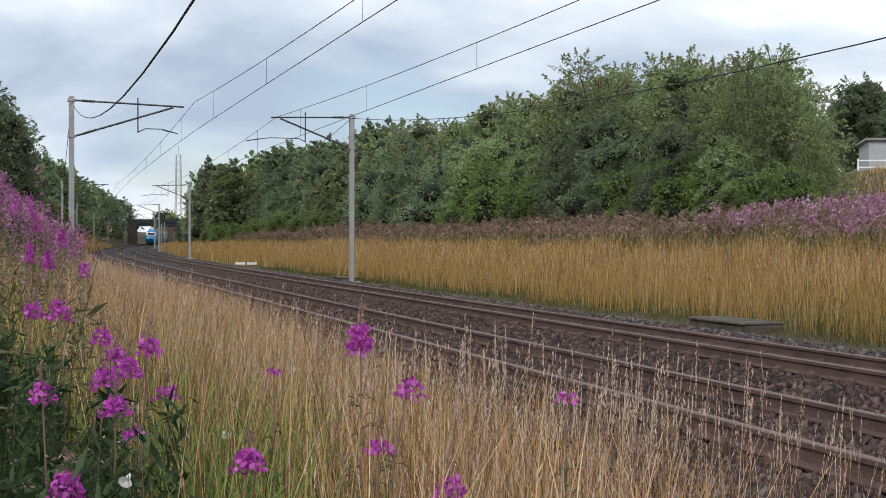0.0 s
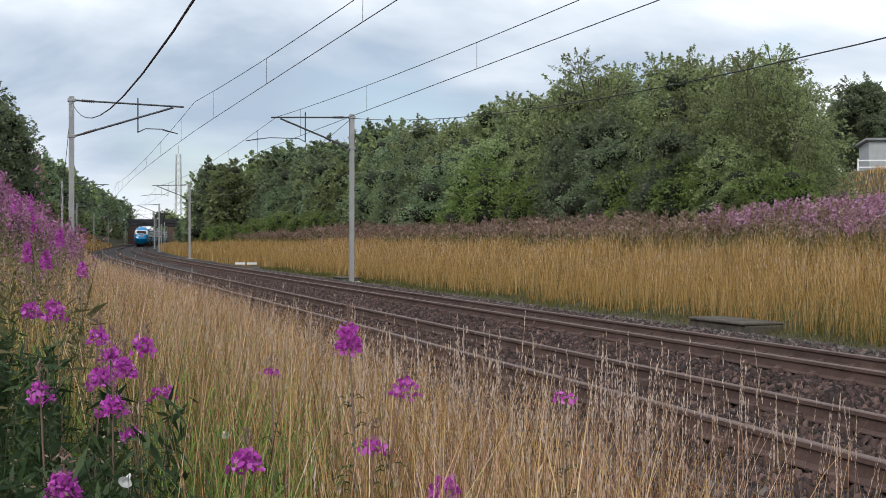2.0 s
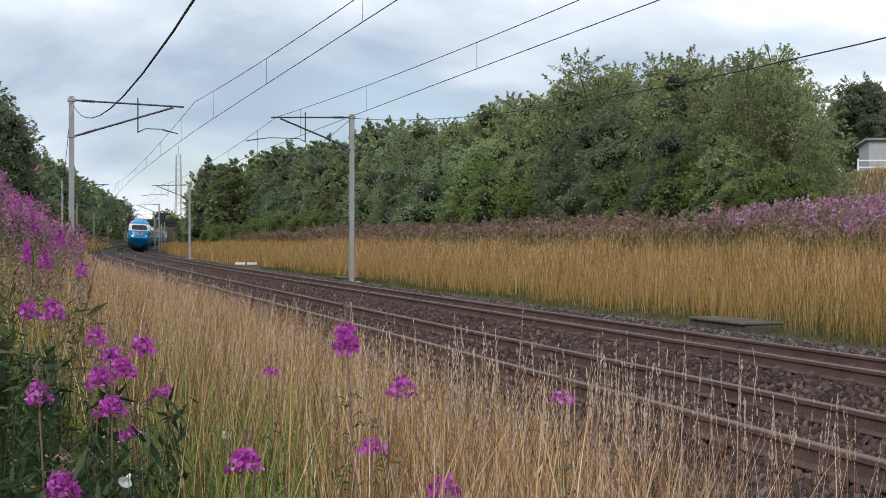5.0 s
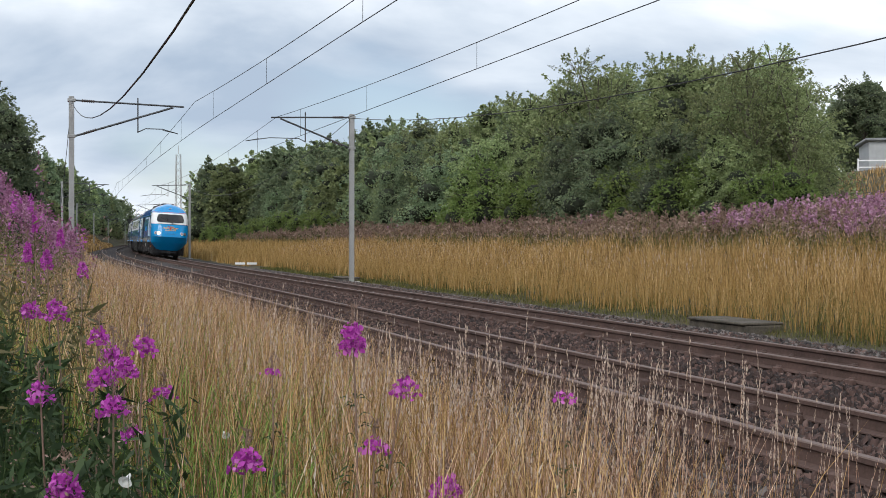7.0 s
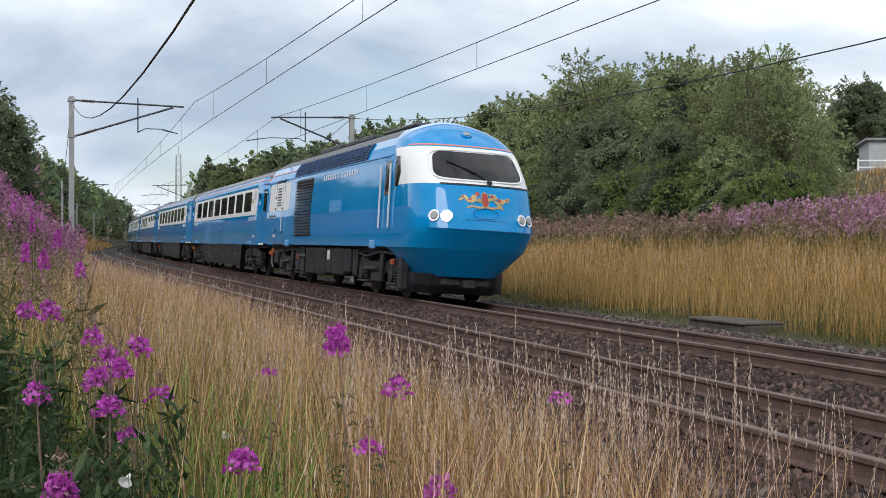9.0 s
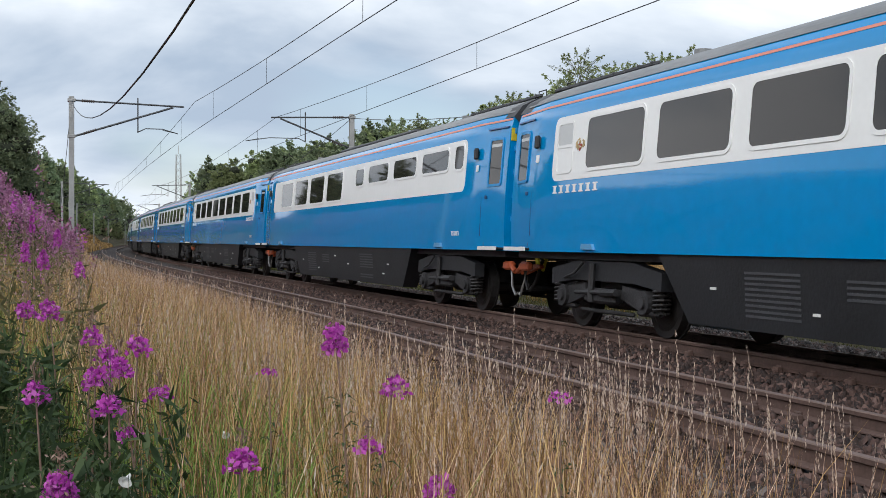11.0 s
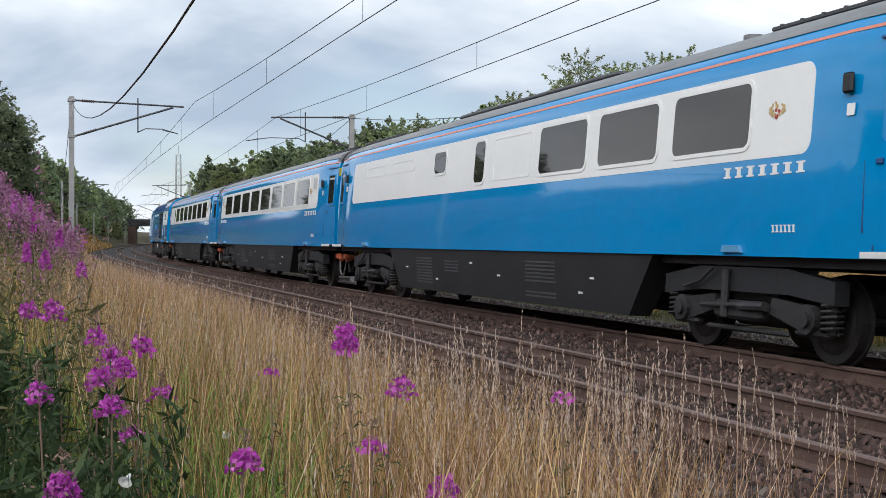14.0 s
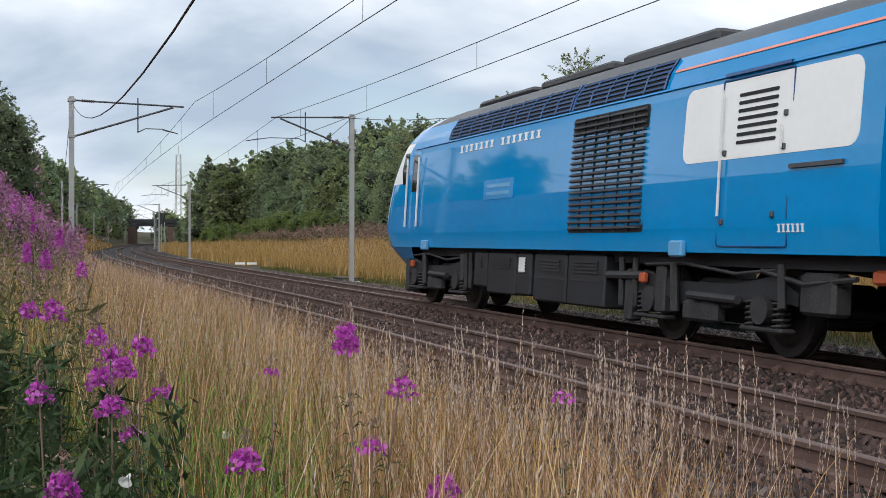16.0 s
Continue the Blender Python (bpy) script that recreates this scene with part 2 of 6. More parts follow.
NEAR = -3.49   # centre of the near track
CANT_FAR, CANT_NEAR = -0.0574, -0.0459


def hash_noise(x, y, seed=0.0):
    return (np.sin(x * 1.7 + seed) * np.cos(y * 1.3 - seed * 2) + 0.5 * np.sin(x * 3.9 - y * 2.8 + seed * 3) + 0.3 * np.sin(x * 8.1 + y * 7.3 + seed)) / 1.8


PROFILE_O = [-3000, -200, -60, -30, -20, -14, -12, -10.5, -9.6, -9, -8.4, -7.6, -7, -6.3, -5.9, -5.5, 2.4, 3.4, 4.2, 6, 9, 12, 16, 20, 30, 45, 60, 80, 200, 1500]
PROFILE_Z = [0.0, 2.0, 4.6, 4.6, 4.3, 3.6, 3.0, 2.2, 1.5, 0.95, 0.4, 0.1, 0.03, -0.12, -0.3, -0.42, -0.42, -0.36, -0.24, 0.0, 0.4, 0.85, 1.45, 1.9, 3.5, 6.1, 7.5, 7.9, 5.0, 0.0]


def ground_z(s, o):
    """Height of the bank and the ground."""
    z = np.interp(o, PROFILE_O, PROFILE_Z)
    x = np.asarray(s, float)
    lump = hash_noise(x * 0.35, np.asarray(o) * 0.5, 1.3) * np.clip((np.abs(np.asarray(o) + 1.6) - 4.5) * 0.05, 0, 0.22)
    # the bank beside the camera starts some way along; the ground is lower where the camera stands
    low = np.clip((13 - x) / 9, 0, 1)
    return z + lump - low * np.maximum(z - 0.25, 0) * np.where(np.asarray(o) < 0, 0.85, 0.0)

# ---- ground, ballast, rails ----
BED_O = [-6.3, -5.75, -5.1, -4.6, -2.2, -1.3, 1.4, 2.1, 2.6, 3.5]
BED_Z = [-0.48, -0.28, -0.10, -0.10, -0.195, -0.14, -0.285, -0.27, -0.26, -0.42]


def bed_z(o):
    return np.interp(o, BED_O, BED_Z)


def build_ground():
    ss = np.unique(np.concatenate([np.linspace(-420, -20, 30), np.arange(-20, 60, 0.5), np.arange(60, 200, 2.0), np.arange(200, 360, 8.0), np.linspace(360, 755, 30)]))
    oo = np.unique(np.concatenate([[-3000, -1200, -500, -200, -120, -60, -45], np.arange(-32, -12, 1.5), np.arange(-12, 14, 0.4), np.arange(14, 40, 2.0), [45, 60, 80, 120, 200, 400, 800, 1500]]))
    a, b = np.meshgrid(ss, oo, indexing="ij")
    x, y = at_many(a, b)
    z = ground_z(a, b)
    n, m = a.shape
    # the far rim runs out to the horizon
    idx = np.arange(n * m).reshape(n, m)
    f = np.stack([idx[:-1, :-1], idx[:-1, 1:], idx[1:, 1:], idx[1:, :-1]], -1).reshape(-1, 4)
    me = fast_mesh("ground", np.stack([x, y, z], -1).reshape(-1, 3), f[:, ::-1], SOIL, True)
    tagged(new("ground", me), "railway cutting banks of soil and dry thatch", "ground", kind="structure")
    oo = np.array(BED_O)
    fine_o = np.unique(np.concatenate([oo, np.arange(-6.2, 3.4, 0.2)]))
    ss = np.concatenate([np.arange(-60, 50, 0.3), np.arange(50, 150, 0.8), np.arange(150, 700, 5.0)])
    a, b = np.meshgrid(ss, fine_o, indexing="ij")
    x, y = at_many(a, b)
    z = bed_z(b) + 0.02 * hash_noise(a * 9, b * 9, 0.4)
    n, m = a.shape
    idx = np.arange(n * m).reshape(n, m)
    f = np.stack([idx[:-1, :-1], idx[:-1, 1:], idx[1:, 1:], idx[1:, :-1]], -1).reshape(-1, 4)
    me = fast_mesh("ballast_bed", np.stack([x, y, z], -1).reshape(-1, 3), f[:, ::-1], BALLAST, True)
    tagged(new("ballast_bed", me), "crushed stone ballast bed under two tracks, coloured dark as the shade between stones", "ballast", kind="structure")


def stones(name, n, s_rng, o_fun, size, mat, label, seed, lift=0.0):
    rg = np.random.default_rng(seed)
    s = s_rng[0] + (s_rng[1] - s_rng[0]) * rg.random(n) ** 1.35
    o = o_fun(rg, n)
    x, y = at_many(s, o)
    ok = (y > 3.0) & (x < 0.42 * y + 0.6)
    s, o, x, y = s[ok], o[ok], x[ok], y[ok]
    n = len(s)
    z = bed_z(o) + lift + 0.004 + rg.random(n) * 0.03
    base = np.array([(-1, -0.7, -1), (1, -0.8, -1), (0, 1, -1), (-0.8, -0.6, 1), (0.8, -0.6, 1), (0.1, 0.8, 1)], float) * 0.5
    tris = np.array([(3, 4, 5), (0, 1, 4), (0, 4, 3), (1, 2, 5), (1, 5, 4), (2, 0, 3), (2, 3, 5)])
    v = base[None] * (1 + 0.7 * (rg.random((n, 6, 3)) - 0.5))
    v[:, 3:, :2] *= 0.75
    v = v * (size * (0.55 + 0.9 * rg.random((n, 1, 1)))) * (1.15, 0.95, 0.7)
    ang = rg.random(n) * 6.283
    c, sn = np.cos(ang)[:, None], np.sin(ang)[:, None]
    tx = (rg.random((n, 1)) - 0.5) * 1.8
    vx, vy, vz = v[..., 0] * c - v[..., 1] * sn, v[..., 0] * sn + v[..., 1] * c, v[..., 2] + v[..., 0] * tx
    verts = np.stack([vx + x[:, None], vy + y[:, None], vz + z[:, None]], -1).reshape(-1, 3)
    faces = (tris[None] + (np.arange(n) * 6)[:, None, None]).reshape(-1, 3)
    tagged(new(name, fast_mesh(name, verts, faces, mat)), label, "ballast stones", kind="stuff")


def build_rail(o_track, side, dz, cant, label):
    o = o_track + side * 0.7525
    z0 = dz + cant * side * 0.7525
    prof = [(-0.070, -0.159), (-0.070, -0.148), (-0.012, -0.128), (-0.010, -0.052), (-0.035, -0.038), (-0.035, -0.008), (-0.028, 0.0),
            (0.028, 0.0), (0.035, -0.008), (0.035, -0.038), (0.010, -0.052), (0.012, -0.128), (0.070, -0.148), (0.070, -0.159)]
    ss = list(np.arange(-60, 60, 1.0)) + list(np.arange(60, 260, 2.5)) + list(np.arange(260, 700, 6))
    g = Geo()
    rings = []
    for s in ss:
        rings.append([at(s, o + a, z0 + b) for a, b in prof])
    n = len(prof)
    vs = [p for r in rings for p in r]
    fs, mi = [], []
    for i in range(len(rings) - 1):
        for j in range(n - 1):
            fs.append((i * n + j, (i + 1) * n + j, (i + 1) * n + j + 1, i * n + j + 1))
            mi.append(1 if j in (5, 6, 7) else 0)
    g.v, g.f, g.mi = vs, fs, mi
    ob = part("rail", g, [RAIL_SIDE, RAIL_TOP])
    return tagged(ob, label, "rail", "running rails")


def build_track(o_track, dz, cant, label):
    """Sleepers with their rail chairs."""
    tr = thing("sleeper_row", label, "sleepers", kind="structure")
    g = Geo().box(-0.13, 0.13, -1.3, 1.3, -0.35, -0.196, 0.015)
    me = mesh_of("sleeper", g, SLEEPER)
    c = Geo()
    for sd in (-1, 1):
        for k in (-1, 1):
            c.box(-0.06, 0.06, sd * 0.7525 + k * 0.075, sd * 0.7525 + k * 0.15, -0.2, -0.115, 0.012)
            c.tube((-0.04, sd * 0.7525 + k * 0.085, -0.11), (0.05, sd * 0.7525 + k * 0.085, -0.11), 0.014, n=6)
    cm = mesh_of("rail_clip", c, RAIL_SIDE)
    s = -9.0
    rg = random.Random(5)
    while s < 78:
        p = at(s, o_track, dz)
        m = Matrix.Translation(p) @ Matrix.Rotation(-heading(s) + math.pi / 2 + rg.uniform(-0.012, 0.012), 4, "Z") @ Matrix.Rotation(-math.atan(cant), 4, "X")
        for nm, d in (("sleeper", me), ("rail_clip", cm)):
            ob = new(nm, d)
            ob.parent = tr
            # the local y axis runs across the track
            ob.matrix_basis = m
        s += 0.65


build_ground()
stones("ballast_stones", 110000, (-7, 46), lambda r, n: r.uniform(-5.6, 2.5, n), 0.058, STONE, "loose brown crushed stones between the rails", 3)
stones("shoulder_stones", 16000, (-2, 60), lambda r, n: r.uniform(1.5, 3.6, n), 0.062, STONE_GREY, "loose grey crushed stones on the ballast shoulder", 4)
stones("near_shoulder_stones", 14000, (-10, 30), lambda r, n: r.uniform(-6.3, -4.9, n), 0.055, STONE_GREY, "pale grey crushed stones beside the near track", 6)
for o_t, dz, ct in ((0.0, 0.0, CANT_FAR), (NEAR, 0.072, CANT_NEAR)):
    for sd in (-1, 1):
        build_rail(o_t, sd, dz, ct, "rust-brown steel rail with a worn bright head")
    build_track(o_t, dz, ct, "stained sleepers half buried in ballast")


# ---- overhead line ----
def mast(s, o, height, side, reach, drop):
    """A steel mast with its cantilever over one track; side: +1 reaches to the far side, -1 to the near one."""
    ob = thing("overhead_mast", "grey galvanised steel mast with a cantilever arm for overhead wires", "mast", "overhead line masts")
    zb = float(ground_z(np.array([s]), np.array([o]))[0]) - 0.25
    g = Geo()
    g.box(-0.1, -0.085, -0.085, 0.085, zb, height, 0.004)
    g.box(0.085, 0.1, -0.085, 0.085, zb, height, 0.004)
    g.box(-0.085, 0.085, -0.008, 0.008, zb, height)
    part("post", g, GALV, ob)
    g = Geo().box(-0.3, 0.3, -0.3, 0.3, zb - 0.4, zb + 0.42, 0.04)
    part("concrete_foot", g, CONCRETE, ob)
    d = side
    zt = height - 0.12
    part("top_tube", Geo().tube((0, 0, zt), (0, d * reach, zt - 0.1), 0.03, n=8), STEELDARK, ob)
    part("diagonal_tube", Geo().tube((0, 0, zt - 1.2), (0, d * (reach - 0.35), zt - 0.13), 0.034, n=8), STEELDARK, ob)
    for a, rise in (((0, d * 0.35, zt - 0.01), -0.003), ((0, d * 0.4, zt - 1.07), 0.025)):
        g = Geo()
        for k in range(6):
            c = Vector(a) + Vector((0, d * 0.07 * k, rise * k))
            g.disc(c, (0, d, 0), 0.05, 0.035, 10)
        part("insulator", g, CERAMIC, ob)
    r0, r1 = drop
    g = Geo()
    g.tube((0, d * r0, zt + 0.15), (0, d * r0, zt - 1.0), 0.022, n=6)
    g.path([(0, d * r0, zt - 0.98), (0, d * (r0 + 0.25), zt - 0.86), (0, d * (r0 + 0.6 * (r1 - r0)), zt - 0.86), (0, d * r1, zt - 1.0)], 0.018)
    part("registration_arm", g, STEELDARK, ob)
    part("steady_arm", Geo().tube((0, d * r1, zt - 1.0), (0, d * (r1 - 0.5), zt - 0.9), 0.012, n=6), STEELDARK, ob)
    for zc in (zt, zt - 1.17):
        part("clamp", Geo().box(-0.12, 0.12, -0.125, 0.125, zc - 0.05, zc + 0.05, 0.01), GALV, ob)
    if abs(s - 30) < 1:
        g = Geo().box(-0.125, -0.112, -0.09, 0.09, 2.3, 2.62, 0.003)
        part("number_plate", g, WHITE, ob, "white plate with a worn marking")
    p = at(s, o)
    ob.matrix_basis = Matrix.Translation(p) @ Matrix.Rotation(-heading(s) - math.pi / 2, 4, "Z")
    return ob


FAR_MASTS, NEAR_MASTS = (34, 95, 156, 217, 278, 339), (30, 91, 152, 213, 274, 335)
FAR_O, NEAR_O = 2.75, -7.6
for s in FAR_MASTS:
    mast(s, FAR_O, 6.15, -1, 3.1, (1.8, 4.05))
for s in NEAR_MASTS:
    mast(s, NEAR_O, 6.0, 1, 3.6, (2.1, 3.4))


def wire(name, pts, r, label, n=5):
    ob = part(name, Geo().path(pts, r, n), WIRE)
    return tagged(ob, label, "wire", "overhead wires")


def overhead(o_track, spots, z_contact, z_support, sag):
    for i in range(len(spots) - 1):
        a, b = spots[i], spots[i + 1]
        st = (0.15, -0.15)[i % 2]
        cat, con = [], []
        for k in range(25):
            q = k / 24
            s = a + (b - a) * q
            o = o_track + st * (1 - 2 * q)
            cat.append(at(s, o, z_support - sag * 4 * q * (1 - q)))
            con.append(at(s, o, z_contact))
        wire("catenary_wire", cat, 0.009, "thin dark catenary wire above the track")
        wire("contact_wire", con, 0.009, "thin dark contact wire above the track")
        for k in range(7):
            q = (k + 0.5) / 7
            s = a + (b - a) * q
            o = o_track + st * (1 - 2 * q)
            wire("dropper", [at(s, o, z_contact), at(s, o, z_support - sag * 4 * q * (1 - q))], 0.005, "thin dropper wire between catenary and contact wire", 4)


overhead(0.0, (-27,) + FAR_MASTS, 4.9, 5.95, 0.55)
overhead(NEAR, (-31,) + NEAR_MASTS, 5.0, 5.97, 0.55)


def earth_wire(o, spots, z, sag):
    for i in range(len(spots) - 1):
        a, b = spots[i], spots[i + 1]
        wire("feeder_wire", [at(a + (b - a) * k / 20, o, z - sag * 4 * (k / 20) * (1 - k / 20)) for k in range(21)], 0.011,
             "thick black feeder cable slung from mast to mast", 8)


earth_wire(FAR_O, (-27,) + FAR_MASTS[:4], 6.0, 1.76)
earth_wire(NEAR_O, (-31,) + NEAR_MASTS[:4], 5.85, 2.64)

# ---- the train ----
SIDE_Z = [1.13, 1.45, 2.1, 3.15, 3.38, 3.58, 3.73, 3.85, 3.90]
SIDE_Y = [1.335, 1.365, 1.37, 1.335, 1.27, 1.12, 0.84, 0.48, 0.0]


def side_y(z):
    return float(np.interp(z, SIDE_Z, SIDE_Y))


def taper(x, half):
    """The ends of a coach draw in a little beside the doors."""
    return 1 - 0.075 * min(1.0, max(0.0, (abs(x) - (half - 1.35)) / 1.2))


def rounded(x0, x1, z0, z1, r, n=5):
    pts = []
    for cx, cz, a0 in ((x1 - r, z0 + r, -90), (x1 - r, z1 - r, 0), (x0 + r, z1 - r, 90), (x0 + r, z0 + r, 180)):
        for k in range(n + 1):
            a = radians(a0 + 90 * k / n)
            pts.append((cx + r * math.cos(a), cz + r * math.sin(a)))
    return pts


def side_plate(g, pts, sd, out, thick, half=99.0, mi=0):
    """A plate with the outline pts (x, z) on the body side sd."""
    front, back = [], []
    for x, z in pts:
        y = side_y(z) * taper(x, half)
        front.append((x, sd * (y + out), z))
        back.append((x, sd * (y + out - thick), z))
    if sd > 0:
        front.reverse()
        back.reverse()
    return g.loft([back, front], True, True, mi)


def side_strip(g, z0, z1, sd, out, thick, half):
    for a, b in ((-11.3, -10.0), (-10.0, 10.0), (10.0, 11.3)):
        side_plate(g, [(a, z0), (b, z0), (b, z1), (a, z1)], sd, out, thick, half)


def ring_plate(g, outer, inner, sd, out, thick, half=99.0):
    """A frame between two outlines with as many points."""
    def lift(pts, o):
        return [(x, sd * (side_y(z) * taper(x, half) + o), z) for x, z in pts]
    loops = [lift(outer, out - thick), lift(outer, out), lift(inner, out), lift(inner, out - thick)]
    if sd > 0:
        loops = [list(reversed(lp)) for lp in loops]
    return g.loft(loops, True)


def letters(parent, word, x0, z0, h, pitch, sd, half=99.0, flip=1):
    """A row of letter-sized plain bars; small marks stay in one piece."""
    whole = Geo()
    for i, ch in enumerate(word):
        if ch == " ":
            continue
        g = whole if h < 0.1 else Geo()
        x = x0 + flip * pitch * i
        a, b = x - pitch * 0.32, x + pitch * 0.32
        st = (b - a) * 0.26
        side_plate(g, [(x - st, z0), (x + st, z0), (x + st, z0 + h), (x - st, z0 + h)], sd, 0.006, 0.006, half)
        for za in (z0, z0 + h * 0.84):
            side_plate(g, [(a, za), (b, za), (b, za + h * 0.16), (a, za + h * 0.16)], sd, 0.007, 0.006, half)
        if g is not whole:
            part("letter_bar", g, WHITE, parent, "white letter bar")
    if whole.v:
        tagged(part("marking", whole, WHITE, parent, "small white marking"), kind="stuff")


def crest(parent, x, z, size, sd, half=99.0):
    g = Geo()
    rg = random.Random(8)
    for k in range(26):
        dx = rg.uniform(-0.6, 0.6)
        dz = rg.uniform(-0.38, 0.45) * (1 - abs(dx) * 1.1)
        zz = z + dz * size
        y = sd * (side_y(zz) + 0.008)
        g.disc((x + dx * size, y, zz), (0, sd, 0), size * rg.uniform(0.05, 0.12), 0.01, 6, 1 if abs(dx) < 0.2 and k % 2 else 0)
    part("crest", g, [GOLD, CRESTRED], parent, "small gilt and red crest")


def wheelset(parent, x, r, mat=None):
    g = Geo()
    for sd in (-1, 1):
        g.disc((x, sd * 0.755, r), (0, 1, 0), r, 0.13, 28)
        g.disc((x, sd * 0.69, r), (0, 1, 0), r + 0.028, 0.03, 28)
        g.disc((x, sd * 0.83, r), (0, sd, 0), r * 0.8, 0.02, 24, dish=0.05)
    g.tube((x, -0.7, r), (x, 0.7, r), 0.085, n=12)
    part("wheelset", g, WHEEL, parent)


def coach_bogie(thing_ob, xc):
    """A coach bogie: bowed side frames, coil springs, axle boxes and dampers."""
    b = part("bogie", Geo().box(xc - 1.0, xc + 1.0, -0.62, 0.62, 0.3, 0.8, 0.05).box(xc - 0.5, xc + 0.5, -0.95, 0.95, 0.56, 0.79, 0.05), BOGIE, thing_ob)
    for sd in (-1, 1):
        g = Geo()
        y0, y1 = sd * 0.98, sd * 1.16
        prof = [(-1.75, 0.86), (-0.9, 0.98), (0.9, 0.98), (1.75, 0.86), (1.75, 0.62), (0.95, 0.70), (-0.95, 0.70), (-1.75, 0.62)]
        g.loft([[(xc + x, y0, z) for x, z in prof], [(xc + x, y1, z) for x, z in prof]], True, True)
        part("side_frame", g, UNDER, b)
        for k in (-1, 1):
            xs = xc + k * 1.58
            g = Geo().tube((xs, sd * 1.05, 0.32), (xs, sd * 1.05, 0.64), 0.07, n=8)
            g.path([(xs + 0.11 * math.cos(a), sd * 1.05 + 0.11 * math.sin(a), 0.33 + 0.3 * a / 31.4) for a in np.linspace(0, 31.4, 50)], 0.02, 5)
            part("coil_spring", g, WHEEL, b)
        for k in (-1, 1):
            g = Geo()
            xa = xc + k * 1.3
            g.disc((xa, sd * 1.08, 0.46), (0, 1, 0), 0.16, 0.2, 14)
            g.disc((xa, sd * 1.19, 0.46), (0, 1, 0), 0.09, 0.06, 12)
            g.box(xa - 0.28, xa + 0.3, sd * 1.0, sd * 1.12, 0.27, 0.36, 0.03)
            g.loft([[(xa + x, y, z) for x, z in ((-k * 0.1, 0.6), (-k * 0.7, 0.66), (-k * 0.75, 0.48), (-k * 0.1, 0.32))] for y in (sd * 1.0, sd * 1.13)], True, True)
            part("axle_box", g, BOGIE, b)
        g = Geo()
        g.tube((xc - 0.75, sd * 1.21, 0.52), (xc + 0.6, sd * 1.21, 0.56), 0.03, n=8)
        g.tube((xc + 0.1, sd * 1.21, 0.54), (xc + 0.6, sd * 1.21, 0.555), 0.055, n=8)
        g.tube((xc - 0.25, sd * 1.2, 0.4), (xc - 0.25, sd * 1.2, 0.95), 0.05, n=8)
        g.box(xc - 0.55, xc + 0.45, sd * 1.0, sd * 1.18, 0.38, 0.6, 0.04)
        g.box(xc - 0.85, xc + 0.85, sd * 1.02, sd * 1.08, 0.24, 0.3, 0.02)
        g.path([(xc - 1.2, sd * 1.2, 0.72), (xc - 0.8, sd * 1.22, 0.8), (xc - 0.5, sd * 1.22, 0.97)], 0.02)
        part("damper", g, BOGIE, b)
        for k in (-0.45, 0.45):
            g = Geo().disc((xc + k, sd * 0.95, 1.02), (0, 0, 1), 0.2, 0.05, 14)
            g.disc((xc + k, sd * 0.95, 1.07), (0, 0, 1), 0.12, 0.07, 14)
            part("air_spring", g, RUBBER, b)
    wheelset(b, xc - 1.3, 0.457)
    wheelset(b, xc + 1.3, 0.457)


def body_shell(g_body, g_roof, half, stations, roof_from=3.5):
    zs = [1.10, 1.13, 1.45, 1.8, 2.1, 2.6, 3.15, 3.27, 3.38, roof_from]
    zr = [roof_from, 3.58, 3.66, 3.73, 3.79, 3.85, 3.88, 3.90]
    rings_l, rings_r, rings_t = [], [], []
    for x in stations:
        k = taper(x, half)
        rings_l.append([(x, -side_y(max(z, 1.13)) * k, z) for z in zs])
        rings_r.append([(x, side_y(max(z, 1.13)) * k, z) for z in zs])
        rings_t.append([(x, -side_y(z) * k, z) for z in zr] + [(x, side_y(z) * k, z) for z in reversed(zr[:-1])])
    g_body.loft([list(reversed(r)) for r in rings_l], False)
    g_body.loft(rings_r, False)
    g_roof.loft(rings_t, False)
    for x, flip in ((stations[0], 1), (stations[-1], -1)):
        k = taper(x, half)
        loop = [(x, -side_y(max(z, 1.13)) * k, z) for z in zs + zr[1:]] + [(x, side_y(max(z, 1.13)) * k, z) for z in reversed(zs + zr[1:-1])]
        g_body.add(loop, [tuple(range(len(loop)))[::flip]])


def underframe(g, x0, x1, sd, z0=0.36):
    """The sheeted skirt between the bogies, sloped at its ends."""
    prof = [(x0, 1.12), (x1, 1.12), (x1 - 0.75, z0), (x0 + 0.75, z0)]
    y1 = sd * 1.30
    y2 = sd * 1.22
    out = [(x, y1 if z > 1 else y2, z) for x, z in prof]
    inn = [(x, sd * 0.9, z) for x, z in prof]
    g.loft([inn, out] if sd < 0 else [out, inn], True, True)


